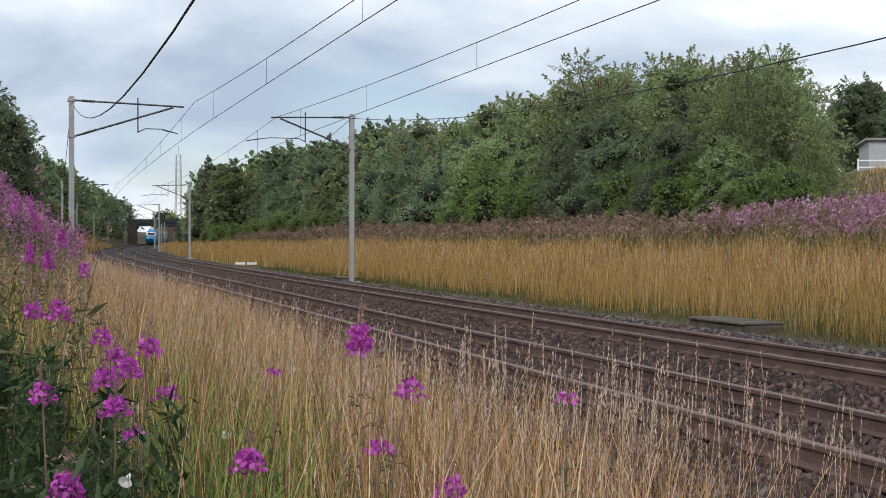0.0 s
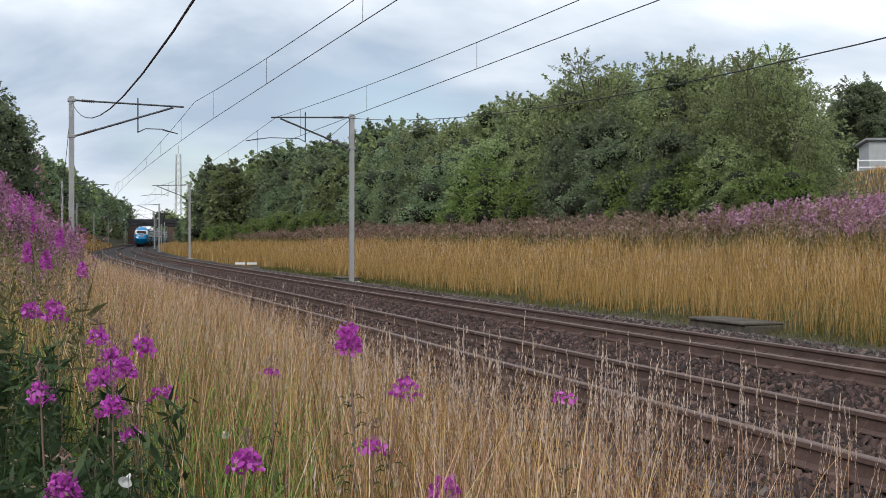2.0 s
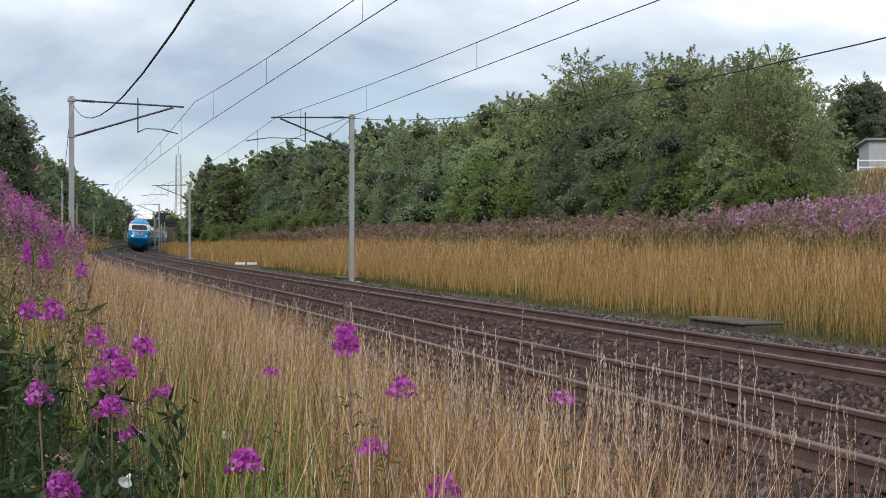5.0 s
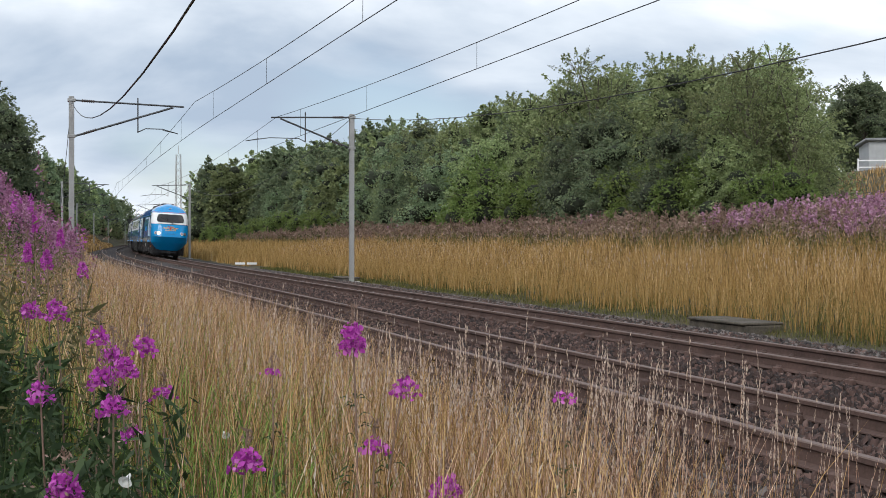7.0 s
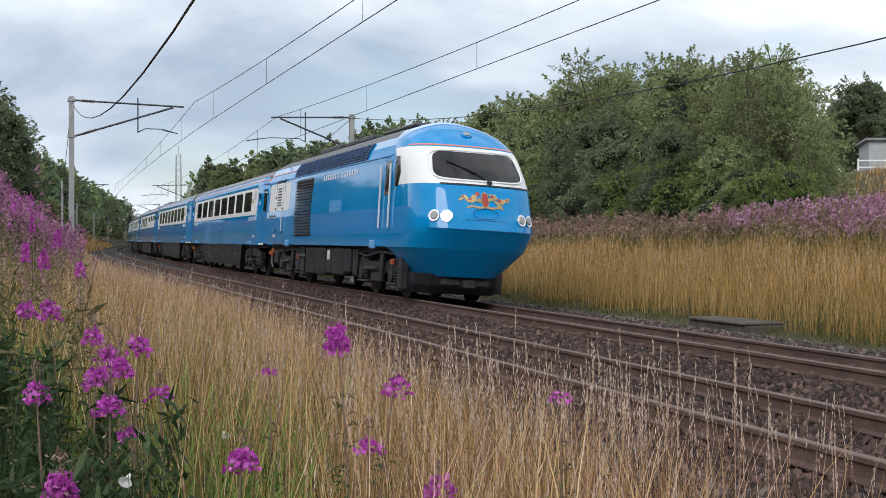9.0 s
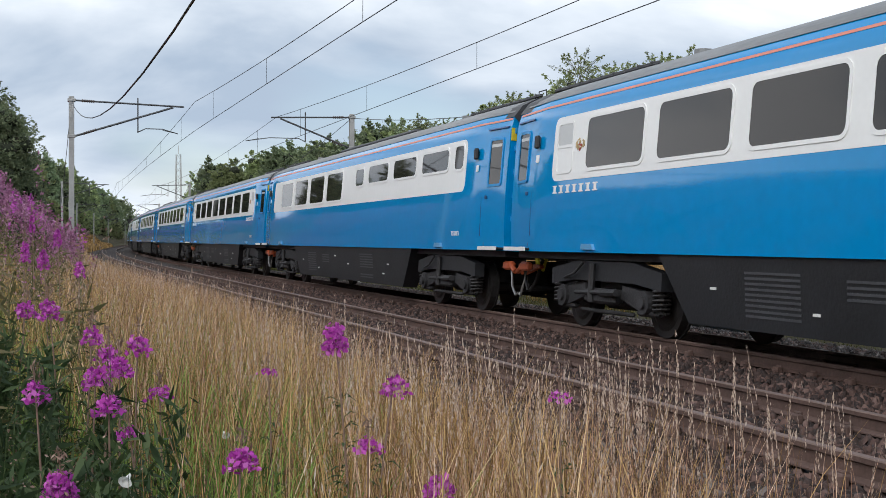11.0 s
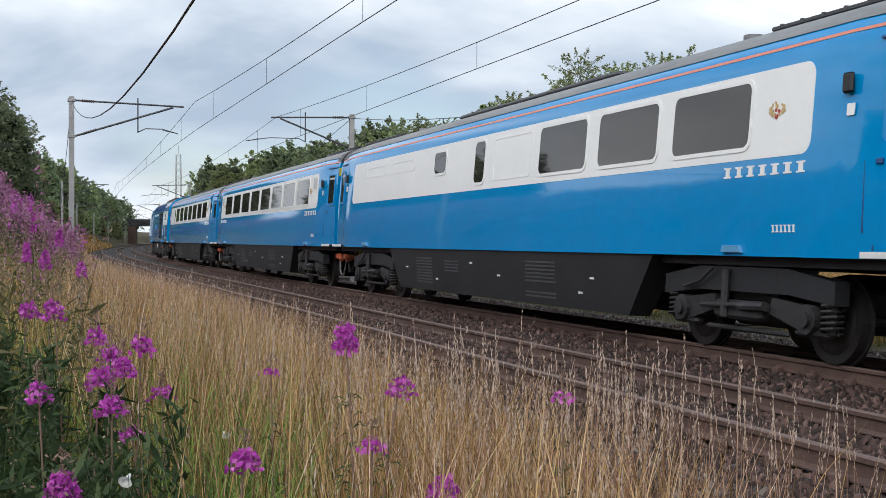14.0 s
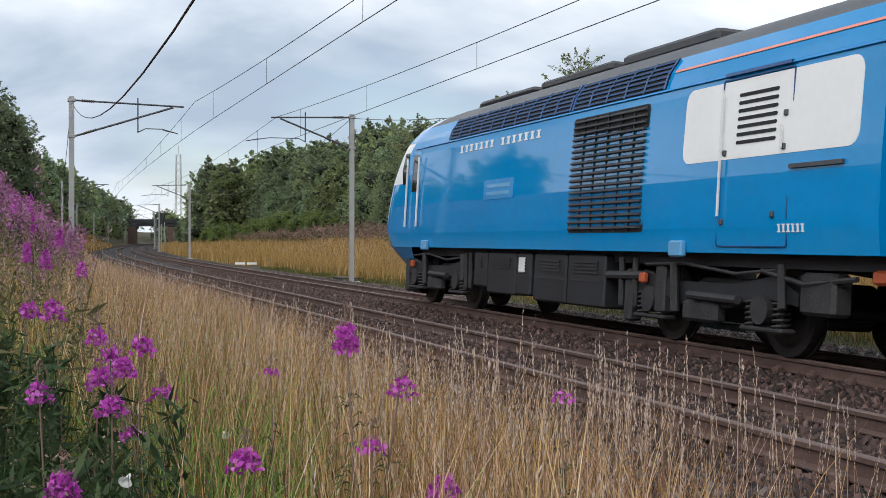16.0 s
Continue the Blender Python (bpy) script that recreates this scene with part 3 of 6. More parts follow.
def coach(kind, label):
    half = 11.35
    c = thing("railway_coach", label, "railway coach", "coaches of the train")
    st = [-half, -half + 0.02, -10.9, -10.6, -10.3, -10.0, -9, -6, -3, 0, 3, 6, 9, 10.0, 10.3, 10.6, 10.9, half - 0.02, half]
    gb, gr = Geo(), Geo()
    body_shell(gb, gr, half, st)
    part("body", gb, BLUE, c, smooth=True)
    part("roof", gr, ROOFGREY, c, "weathered grey roof", smooth=True)
    for x in (-10.5, -8.4, -5.2, 5.4, 8.2, 10.4):
        part("roof_hatch", Geo().box(x - 0.28, x + 0.28, -0.22, 0.22, 3.86, 3.915, 0.02), ROOFGREY, c)
    for x in (-9.3, -6.7, 6.9, 9.4):
        for y in (-0.45, 0.45):
            part("roof_vent", Geo().disc((x, y, 3.85), (0, 0, 1), 0.14, 0.07, 12), ROOFGREY, c)
    for sd in (-1, 1):
        g = Geo()
        for xa, xb in ((-11.2, -7.6), (7.6, 11.2)):
            g.box(xa, xb, sd * 0.62, sd * 0.67, 3.80, 3.85, 0.01)
            for k in range(9):
                x = xa + 0.2 + 0.4 * k
                g.box(x - 0.025, x + 0.025, sd * 0.61, sd * 0.68, 3.80, 3.862, 0.008)
        part("roof_rail", g, DARKROOF, c, "dark bolted strip along the roof")
        for x in (-10.9, 10.9):
            part("grab_loop", Geo().path([(x - 0.18, sd * 0.5, 3.84), (x - 0.16, sd * 0.5, 3.95), (x + 0.16, sd * 0.5, 3.95), (x + 0.18, sd * 0.5, 3.84)], 0.012, 5), DARKROOF, c)
    for e in (-1, 1):
        k = taper(half, half)
        ring = [(y * k * 1.012, z + 0.012) for z, y in zip(SIDE_Z[4:], SIDE_Y[4:])]
        prof = ring + [(-y, z) for y, z in reversed(ring[:-1])]
        inner = [(y * 0.9, z - 0.12) for y, z in prof]
        g = Geo().loft([[(x, y, z) for y, z in pr] for x, pr in ((e * (half - 0.5), prof), (e * (half + 0.02), prof), (e * (half + 0.02), inner))], False)
        part("roof_end", g, DARKROOF, c, "dark grey roof end")
    if kind != "open":
        g = Geo().box(-4.2, 3.2, -0.5, 0.5, 3.84, 3.94, 0.04).box(-3.6, -2.0, -0.4, 0.4, 3.92, 3.98, 0.03)
        part("roof_pod", g, DARKROOF, c)
    # the white band and its windows, on both sides
    for sd in (-1, 1):
        x0, x1 = -9.5, 9.5
        g = Geo()
        side_plate(g, rounded(x0, x1, 2.17, 3.14, 0.16), sd, 0.004, 0.02)
        band = part("window_band", g, WHITE, c, "white window band")
        g = Geo()
        side_strip(g, 3.34, 3.375, sd, 0.005, 0.012, half)
        part("salmon_line", g, LINE, c)
        g = Geo()
        side_strip(g, 3.485, 3.52, sd, 0.014, 0.03, half)
        part("gutter", g, ROOFGREY, c)
        if kind == "open":
            panes = [(-7.44 + 2.127 * i, 1.73, 2.31, 3.04) for i in range(8)]
        elif kind == "buffet":
            panes = [(-7.35 + 2.13 * i, 1.72, 2.31, 3.04) for i in range(4)] + [(1.67, 0.76, 2.6, 3.0), (3.36, 1.69, 2.62, 3.02), (5.5, 1.69, 2.62, 3.02), (7.62, 1.69, 2.62, 3.02), (9.1, 0.5, 2.6, 3.04)]
        elif kind == "kitchen":
            panes = [(7.48, 1.73, 2.31, 3.04), (5.34, 1.73, 2.31, 3.04), (3.2, 1.73, 2.31, 3.04), (-0.4, 0.52, 2.3, 3.04), (-2.66, 0.72, 2.58, 3.0)]
        else:
            panes = [(-7.44 + 2.127 * i, 1.73, 2.31, 3.04) for i in range(1, 8)] + [(-6.88, 0.5, 2.31, 3.04)]
        for xc, w, z0, z1 in panes:
            g = Geo()
            side_plate(g, rounded(xc - w / 2, xc + w / 2, z0, z1, 0.11), sd, 0.010, 0.012)
            win = part("window", g, TINT, c, "dark tinted window")
            g = Geo()
            ring_plate(g, rounded(xc - w / 2 - 0.045, xc + w / 2 + 0.045, z0 - 0.045, z1 + 0.045, 0.15), rounded(xc - w / 2 + 0.005, xc + w / 2 - 0.005, z0 + 0.005, z1 - 0.005, 0.105), sd, 0.015, 0.02)
            part("frame", g, WHITE, win)
        if kind == "kitchen":
            for xc, w, z0, z1 in ((1.15, 1.72, 2.3, 3.05), (-5.2, 1.66, 2.74, 3.0), (-7.45, 1.66, 2.74, 3.0)):
                g = Geo()
                ring_plate(g, rounded(xc - w / 2, xc + w / 2, z0, z1, 0.1), rounded(xc - w / 2 + 0.04, xc + w / 2 - 0.04, z0 + 0.04, z1 - 0.04, 0.07), sd, 0.010, 0.015)
                part("blank_panel_rim", g, WHITE, c)
        ends = {"open": (-1, 1), "buffet": (-1,), "kitchen": (1,), "brake": (1,)}[kind]
        for e in ends:
            if kind == "open" or kind == "brake":
                g = Geo()
                xa = e * 9.08
                ring_plate(g, rounded(xa - 0.3, xa + 0.3, 2.27, 3.06, 0.1), rounded(xa - 0.26, xa + 0.26, 2.31, 3.02, 0.07), sd, 0.012, 0.015)
                side_plate(g, [(xa - 0.27, 2.66), (xa + 0.27, 2.66), (xa + 0.27, 2.70), (xa - 0.27, 2.70)], sd, 0.012, 0.015)
                part("toilet_window_frame", g, WHITE, c)
                g = Geo()
                side_plate(g, rounded(xa - 0.255, xa + 0.255, 2.71, 3.015, 0.06), sd, 0.009, 0.01)
                part("frosted_pane", g, FROST, c, "pale frosted pane")
            if kind != "buffet":
                crest(c, e * (8.85 if kind == "kitchen" else 8.55), 2.68, 0.24, sd)
                letters(c, "XXXXXXX", e * 8.65 - 0.7, 1.98, 0.12, 0.235, sd)
        # doors in the tapered ends
        for e in (-1, 1):
            xa = e * 10.86
            g = Geo()
            side_plate(g, [(xa - 0.36, 1.2), (xa + 0.36, 1.2), (xa + 0.36, 3.2), (xa - 0.36, 3.2)], sd, 0.004, 0.02, half)
            door = part("door", g, BLUE, c)
            g = Geo()
            side_plate(g, rounded(xa - 0.24, xa + 0.24, 2.25, 3.02, 0.05), sd, 0.009, 0.012, half)
            part("door_pane", g, TINT, door)
            g = Geo()
            side_plate(g, [(xa - 0.2, 2.9), (xa + 0.2, 2.9), (xa + 0.2, 2.955), (xa - 0.2, 2.955)], sd, 0.012, 0.01, half)
            part("pane_notice", g, FROST, door, "pale strip across the pane")
            g = Geo()
            ring_plate(g, rounded(xa - 0.28, xa + 0.28, 2.21, 3.06, 0.07), rounded(xa - 0.235, xa + 0.235, 2.255, 3.015, 0.05), sd, 0.02, 0.025, half)
            part("door_frame", g, BLUE_END, door)
            g = Geo()
            for xx in (xa - 0.375, xa + 0.375):
                side_plate(g, [(xx - 0.012, 1.18), (xx + 0.012, 1.18), (xx + 0.012, 3.22), (xx - 0.012, 3.22)], sd, 0.006, 0.012, half)
            side_plate(g, [(xa - 0.4, 3.21), (xa + 0.4, 3.21), (xa + 0.4, 3.235), (xa - 0.4, 3.235)], sd, 0.03, 0.04, half)
            part("door_seal", g, DARKBLUE, door)
            g = Geo()
            yy = sd * (side_y(2.0) * taper(xa, half) + 0.03)
            g.tube((e * 10.35, yy, 1.35), (e * 10.35, yy, 2.05), 0.017, n=6)
            g.box(xa - e * 0.3 - 0.05, xa - e * 0.3 + 0.05, yy - 0.02, yy + 0.02, 2.0, 2.06, 0.01)
            part("handrail", g, DARKBLUE, door)
            g = Geo().box(e * 10.40, e * 11.32, sd * 1.15, sd * 1.37, 1.12, 1.155, 0.01)
            part("step_board", g, RUBBER, c)
            g = Geo().box(e * 10.40, e * 11.32, sd * 1.37, sd * 1.385, 1.10, 1.165, 0.004)
            part("step_edge", g, STEP, c, "pale step edge")
            g = Geo().box(e * 10.10 - 0.08, e * 10.10 + 0.08, sd * 1.36, sd * 1.41, 2.72, 2.92, 0.02)
            part("door_light", g, RUBBER, c, "dark indicator lamp")
            g = Geo()
            side_plate(g, rounded(e * 10.12 - 0.06, e * 10.12 + 0.06, 2.5, 2.62, 0.01, 1), sd, 0.006, 0.01)
            part("notice", g, WHITE, c, "small white notice")
            g = Geo()
            xl = e * 8.1
            side_plate(g, [(xl - 0.2, 1.14), (xl + 0.2, 1.14), (xl + 0.16, 1.22), (xl - 0.16, 1.22)], sd, 0.05, 0.05)
            part("lifting_bracket", g, PALEBLUE, c)
        letters(c, "XXXXXX", 8.9, 1.36, 0.08, 0.075, sd)
        g = Geo()
        underframe(g, -6.15, 6.15, sd, 0.27)
        skirt = part("underframe_skirt", g, UNDER, c, "dark sheeted underframe")
        for i, (xv, w, z0, z1) in enumerate(((-3.6, 1.05, 0.42, 1.0), (-1.9, 0.8, 0.68, 0.95), (2.4, 1.2, 0.62, 0.98), (2.4, 1.2, 0.38, 0.55))):
            g = Geo()
            n = int((z1 - z0) / 0.06)
            for k in range(n):
                z = z0 + 0.06 * k
                y = sd * (1.22 + 0.08 * (z - 0.33) / 0.79)
                g.box(xv - w / 2, xv + w / 2, y - 0.012, y + 0.022, z, z + 0.028)
            part("louvre", g, LOUVRE, skirt)
        g = Geo()
        for xv, zv in ((-4.8, 0.7), (-0.8, 0.85), (0.6, 0.66), (4.3, 0.72), (3.9, 0.5), (-2.8, 0.5)):
            y = sd * (1.22 + 0.08 * (zv - 0.33) / 0.79)
            g.box(xv - 0.06, xv + 0.06, y - 0.02, y + 0.02, zv, zv + 0.03)
        part("latch", g, STEP, skirt)
    g = Geo()
    g.box(-11.2, 11.2, -1.15, 1.15, 1.0, 1.12)
    part("floor_frame", g, UNDER, c)
    for e in (-1, 1):
        g = Geo().box(e * 11.3, e * 11.48, -0.55, 0.55, 1.2, 3.35, 0.06)
        part("gangway", g, RUBBER, c, "black rubber gangway")
        g = Geo()
        g.box(e * 11.0, e * 11.42, -0.12, 0.12, 0.85, 1.1, 0.03)
        g.box(e * 11.2, e * 11.48, -0.1, 0.1, 0.8, 1.0, 0.04)
        part("coupler", g, BOGIE, c)
        for sd in (-1, 1):
            g = Geo()
            g.path([(e * 11.1, sd * 0.75, 0.98), (e * 11.3, sd * 0.78, 0.6), (e * 11.46, sd * 0.8, 0.45)], 0.03)
            part("brake_hose", g, WHEEL, c)
            g = Geo().box(e * 11.05, e * 11.35, sd * 0.74, sd * 0.84, 0.82, 0.9, 0.02).tube((e * 11.1, sd * 0.82, 0.84), (e * 11.4, sd * 0.9, 0.74), 0.03, n=8)
            part("hose_coupling", g, ORANGE, c, "orange-red hose coupling")
            g = Geo()
            for k, z in enumerate((1.6, 2.0, 2.4, 2.8, 3.1)):
                g.box(e * (half + 0.0), e * (half + 0.05), sd * 1.08, sd * 1.16, z, z + 0.1, 0.01)
            g.tube((e * (half + 0.03), sd * 0.95, 1.3), (e * (half + 0.03), sd * 0.95, 3.3), 0.02, n=6)
            part("end_fitting", g, BLUE_END, c)
            part("warning_label", Geo().box(e * half, e * (half + 0.012), sd * 1.12, sd * 1.22, 2.98, 3.2, 0.003), YELLOW, c, "yellow warning label")
            g = Geo().path([(e * 11.15, sd * 1.0, 0.86), (e * 11.28, sd * 1.02, 0.5), (e * 11.4, sd * 1.0, 0.36), (e * 11.47, sd * 0.98, 0.4)], 0.022)
            part("air_hose", g, LENS, c, "grey air hose hanging in a loop")
            g = Geo().box(e * 10.95, e * 11.3, sd * 0.98, sd * 1.1, 0.78, 0.93, 0.03).tube((e * 11.25, sd * 1.05, 0.86), (e * 11.45, sd * 1.05, 0.76), 0.045, n=8)
            part("air_cock", g, ORANGE, c, "orange-red air cock")
            g = Geo().tube((e * 11.3, sd * 0.6, 1.05), (e * 11.42, sd * 0.62, 0.8), 0.04, n=8)
            part("jumper_plug", g, YELLOW, c, "yellow jumper plug")
        coach_bogie(c, e * 8.0)
    return c


SOOTROOF = material("sooty_roof_paint", (0.085, 0.087, 0.092), 0.5, vary=0.3, scale=0.9, fine=14)
LOUVRE = material("worn_louvre_edges", (0.05, 0.052, 0.058), 0.5, vary=0.3)
FROST = material("frosted_glass", (0.55, 0.56, 0.56), 0.35, vary=0.05)
DARKBLUE = material("dark_blue_seal", (0.002, 0.06, 0.2), 0.4)


# power car: nose at +x
XF_Z = [0.55, 0.8, 1.13, 1.54, 1.8, 2.1, 2.48, 2.78, 3.1, 3.32, 3.5, 3.66, 3.8, 3.92, 4.02, 4.08, 4.1]
XF_X = [8.15, 8.4, 8.72, 9.06, 8.99, 8.88, 8.72, 8.46, 8.14, 7.9, 7.66, 7.4, 7.1, 6.75, 6.3, 5.8, 5.3]
PW_Z = [0.55, 0.8, 1.13, 1.45, 2.1, 3.15, 3.4, 3.62, 3.8, 3.95, 4.05, 4.1]
PW_Y = [0.86, 1.08, 1.33, 1.365, 1.37, 1.33, 1.26, 1.12, 0.9, 0.58, 0.28, 0.0]


def nose_point(q, z, out=0.0):
    """The skin of the nose: q from -1 to 1 across the width at height z."""
    w = float(np.interp(z, PW_Z, PW_Y))
    xf = float(np.interp(z, XF_Z, XF_X))
    a = abs(q)
    depth = 1.45
    x = xf - depth * (1 - (1 - min(a, 1.0) ** 2.9) ** (1 / 2.9))
    return Vector((x, q * w, z)), w


def nose_at(q, z, out):
    p, w = nose_point(q, z)
    e = 0.02
    a, b = nose_point(max(-1, q - e), z)[0], nose_point(min(1, q + e), z)[0]
    c, d = nose_point(q, z - 0.03)[0], nose_point(q, z + 0.03)[0]
    n = (b - a).cross(d - c)
    if n.length < 1e-9:
        return p
    n.normalize()
    if n.x < 0 and abs(n.y) < 0.7:
        n = -n
    if n.y * q < -0.3:
        n = -n
    return p + n * out


def nose_patch(g, outline, out, thick=0.02, rows=8, cols=12):
    """A panel on the nose: outline gives for a height v in 0..1 its z and the q from and to."""
    front, fs = [], []
    for i in range(rows + 1):
        z, q0, q1 = outline(i / rows)
        for j in range(cols + 1):
            front.append(nose_at(q0 + (q1 - q0) * j / cols, z, out))
    for i in range(rows):
        for j in range(cols):
            k = i * (cols + 1) + j
            fs.append((k, k + 1, k + cols + 2, k + cols + 1))
    g.add(front, fs)
    # turned-in rim
    rim = [j for j in range(cols + 1)] + [i * (cols + 1) + cols for i in range(1, rows + 1)] + [rows * (cols + 1) + j for j in range(cols - 1, -1, -1)] + [i * (cols + 1) for i in range(rows - 1, 0, -1)]
    a = [front[k] for k in rim]
    b = []
    for k in rim:
        i, j = divmod(k, cols + 1)
        z, q0, q1 = outline(i / rows)
        b.append(nose_at(q0 + (q1 - q0) * j / cols, z, out - thick))
    g.loft([a, b], True)
    return g


def power_car(label):
    c = thing("power_car", label, "locomotive", "power cars of the train")
    # skin: nose grid and side runs, closed over the roof
    zs = [1.13, 1.28, 1.42, 1.54, 1.8, 2.0, 2.2, 2.35, 2.48, 2.6, 2.75, 2.9, 3.05, 3.2, 3.32, 3.42, 3.52, 3.62, 3.7, 3.76, 3.82, 3.88, 3.93, 3.98, 4.02, 4.06, 4.085, 4.1]
    kb, kt, kr = 8, 14, 17
    qs = [math.sin(radians(a)) for a in np.linspace(-90, 90, 41)]
    g = Geo()
    n = len(qs)
    g.loft([[nose_point(q, z)[0] for q in qs] for z in zs], False)
    g.mi = [1 if kb <= k // (n - 1) < kt else 0 for k in range(len(g.f))]
    part("nose", g, [BLUE, WHITE], c, "blue rounded nose with a white windscreen surround", smooth=True)
    g = Geo()
    xr, xw = -8.75, 6.75

    def skin(x_or_q, sd, z):
        front = nose_point(sd, z)[0].x
        return (min(x_or_q, front), sd * float(np.interp(z, PW_Z, PW_Y)), z)
    for sd in (-1, 1):
        for k in range(kr):
            for xa, xb in ((xr, 0.0), (0.0, xw), (xw, 99.0)):
                if skin(xb, sd, zs[k])[0] <= xa + 1e-6:
                    continue
                quad = [skin(xa, sd, zs[k]), skin(xb, sd, zs[k]), skin(xb, sd, zs[k + 1]), skin(xa, sd, zs[k + 1])]
                g.add(quad if sd < 0 else quad[::-1], [(0, 1, 2, 3)], 1 if (kb <= k < kt and xa >= xw) else 0)
    prof = [(-float(np.interp(z, PW_Z, PW_Y)), z) for z in zs] + [(float(np.interp(z, PW_Z, PW_Y)), z) for z in reversed(zs[:-1])]
    g.add([(xr, y, z) for y, z in prof], [tuple(range(len(prof)))])
    part("body", g, [BLUE, WHITE], c, smooth=False)
    g = Geo()
    for sd in (-1, 1):
        rows = [[(xr + (nose_point(sd, z)[0].x - xr) * k, sd * float(np.interp(z, PW_Z, PW_Y)), z) for z in zs[kr:]] for k in (0.0, 1.0)]
        g.loft(rows if sd > 0 else [list(reversed(r)) for r in rows], False)
    part("roof", g, SOOTROOF, c, "sooty dark grey roof", smooth=True)
    # chin under the nose, cut back behind
    g = Geo()
    zc = [0.55, 0.62, 0.75, 0.9, 1.05, 1.13]
    rings = []
    for z in zc:
        row = [nose_point(q, z)[0] for q in qs]
        w = float(np.interp(z, PW_Z, PW_Y))
        back = 6.3 + (1.13 - z) * 1.1 if z < 1.12 else 6.2
        rings.append([Vector((back, -w, z))] + row + [Vector((back, w, z))])
    g.loft(rings, False)
    g.add(rings[0], [tuple(reversed(range(len(rings[0]))))])
    part("chin_fairing", g, BLUE, c, "blue valance under the nose", smooth=True)
    # front
    g = Geo()
    nose_patch(g, lambda v: (2.60 + 0.60 * v, -0.74 + 0.06 * v + 0.10 * (abs(v - 0.5) * 2) ** 6, 0.74 - 0.06 * v - 0.10 * (abs(v - 0.5) * 2) ** 6), 0.016, rows=10, cols=16)
    wd = part("windscreen", g, TINT, c, "dark windscreen", smooth=True)
    g = Geo()
    loop = []
    for k in range(40):
        a = 6.2832 * k / 40
        ca, sa = math.cos(a), math.sin(a)
        loop.append(nose_at(0.74 * math.copysign(abs(ca) ** 0.35, ca), 2.90 + 0.335 * math.copysign(abs(sa) ** 0.35, sa), 0.012))
    g.path(loop + [loop[0]], 0.028, 6)
    part("windscreen_rim", g, WHITE, wd, smooth=True)
    g = Geo()
    g.path([nose_at(0.1, 2.56, 0.03), nose_at(0.0, 2.66, 0.045), nose_at(-0.45, 2.95, 0.04)], 0.014)
    g.path([nose_at(-0.1, 2.72, 0.05), nose_at(-0.5, 2.97, 0.045)], 0.02)
    g.box(nose_at(0.1, 2.5, 0).x - 0.03, nose_at(0.1, 2.5, 0).x + 0.05, 0.08, 0.18, 2.52, 2.59, 0.01)
    part("wiper", g, RUBBER, wd)
    g = Geo()
    nose_patch(g, lambda v: (2.465 + 0.03 * v, -0.66, 0.9), 0.014, rows=1, cols=20)
    part("waist_strip", g, RUBBER, c)
    g = Geo()
    nose_patch(g, lambda v: (3.345 + 0.03 * v, -0.95, 0.95), 0.006, rows=1, cols=30)
    part("salmon_line", g, LINE, c)
    for sd in (-1, 1):
        for k, q in enumerate((0.60, 0.76)):
            p = nose_at(sd * q, 1.80, 0.0)
            n = (nose_at(sd * q, 1.80, 0.1) - p).normalized()
            g = Geo().disc(p, n, 0.125, 0.05, 20)
            hl = part("headlight", g, CHROME, c, "round headlight")
            lit = (sd == -1 and k == 0)
            g = Geo().disc(p + n * 0.03, n, 0.095, 0.03, 18, dish=0.02)
            part("lamp_lens", g, LAMP if lit else LENS, hl, "lit lens" if lit else "")
    p = nose_at(0.0, 3.64, 0.0)
    n = (nose_at(0.0, 3.64, 0.1) - p).normalized()
    hl = part("top_lamp", Geo().disc(p, n, 0.125, 0.06, 18), BLUE_END, c)
    part("lamp_lens", Geo().disc(p + n * 0.035, n, 0.08, 0.02, 14), LENS, hl)
    g = Geo()
    rg = random.Random(4)
    # a shield between two feathered supporters over a scroll

    def boss(q, z, r, mi):
        p = nose_at(q, z, 0.008 + 0.004 * mi)
        g.disc(p, (nose_at(q, z, 0.1) - p).normalized(), r, 0.012, 8, mi)
    for z, r in ((2.27, 0.06), (2.21, 0.075), (2.14, 0.075), (2.08, 0.055)):
        boss(0.0, z, r + 0.015, 0)
        boss(0.0, z, r, 1)
    for sdq in (-1, 1):
        for k in range(26):
            u = k / 25
            q = sdq * (0.08 + 0.32 * u)
            z = 2.19 + 0.05 * math.sin(u * 9) - 0.03 * u + rg.uniform(-0.085, 0.085) * (1 - 0.5 * u)
            boss(q, z, rg.uniform(0.028, 0.05) * (1.1 - 0.5 * u), 1 if k % 9 == 3 else 0)
        for k in range(7):
            boss(sdq * 0.045 * k, 2.02 + 0.012 * math.cos(k * 1.4), 0.03, 0)
    part("crest", g, [GOLD, CRESTRED], c, "gilt and red heraldic crest")
    g = Geo()
    loop = [nose_at(0.2 * math.cos(a), 1.88 + 0.105 * math.sin(a), 0.004) for a in np.linspace(0, 6.2832, 25)]
    g.path(loop, 0.006, 5)
    part("coupler_hatch", g, DARKBLUE, c)
    g = Geo()
    nose_patch(g, lambda v: (1.74 + 0.014 * v, -0.33, 0.33), 0.004, rows=1, cols=12)
    nose_patch(g, lambda v: (1.535 + 0.014 * v, -0.96, 0.96), 0.004, rows=1, cols=30)
    part("panel_joint", g, DARKBLUE, c)
    # sides
    def pside(z):
        return float(np.interp(z, PW_Z, PW_Y))

    def plate(g, pts, sd, out, thick, mi=0):
        f = [(x, sd * (pside(z) + out), z) for x, z in pts]
        b = [(x, sd * (pside(z) + out - thick), z) for x, z in pts]
        if sd > 0:
            f.reverse()
            b.reverse()
        g.loft([b, f], True, True, mi)
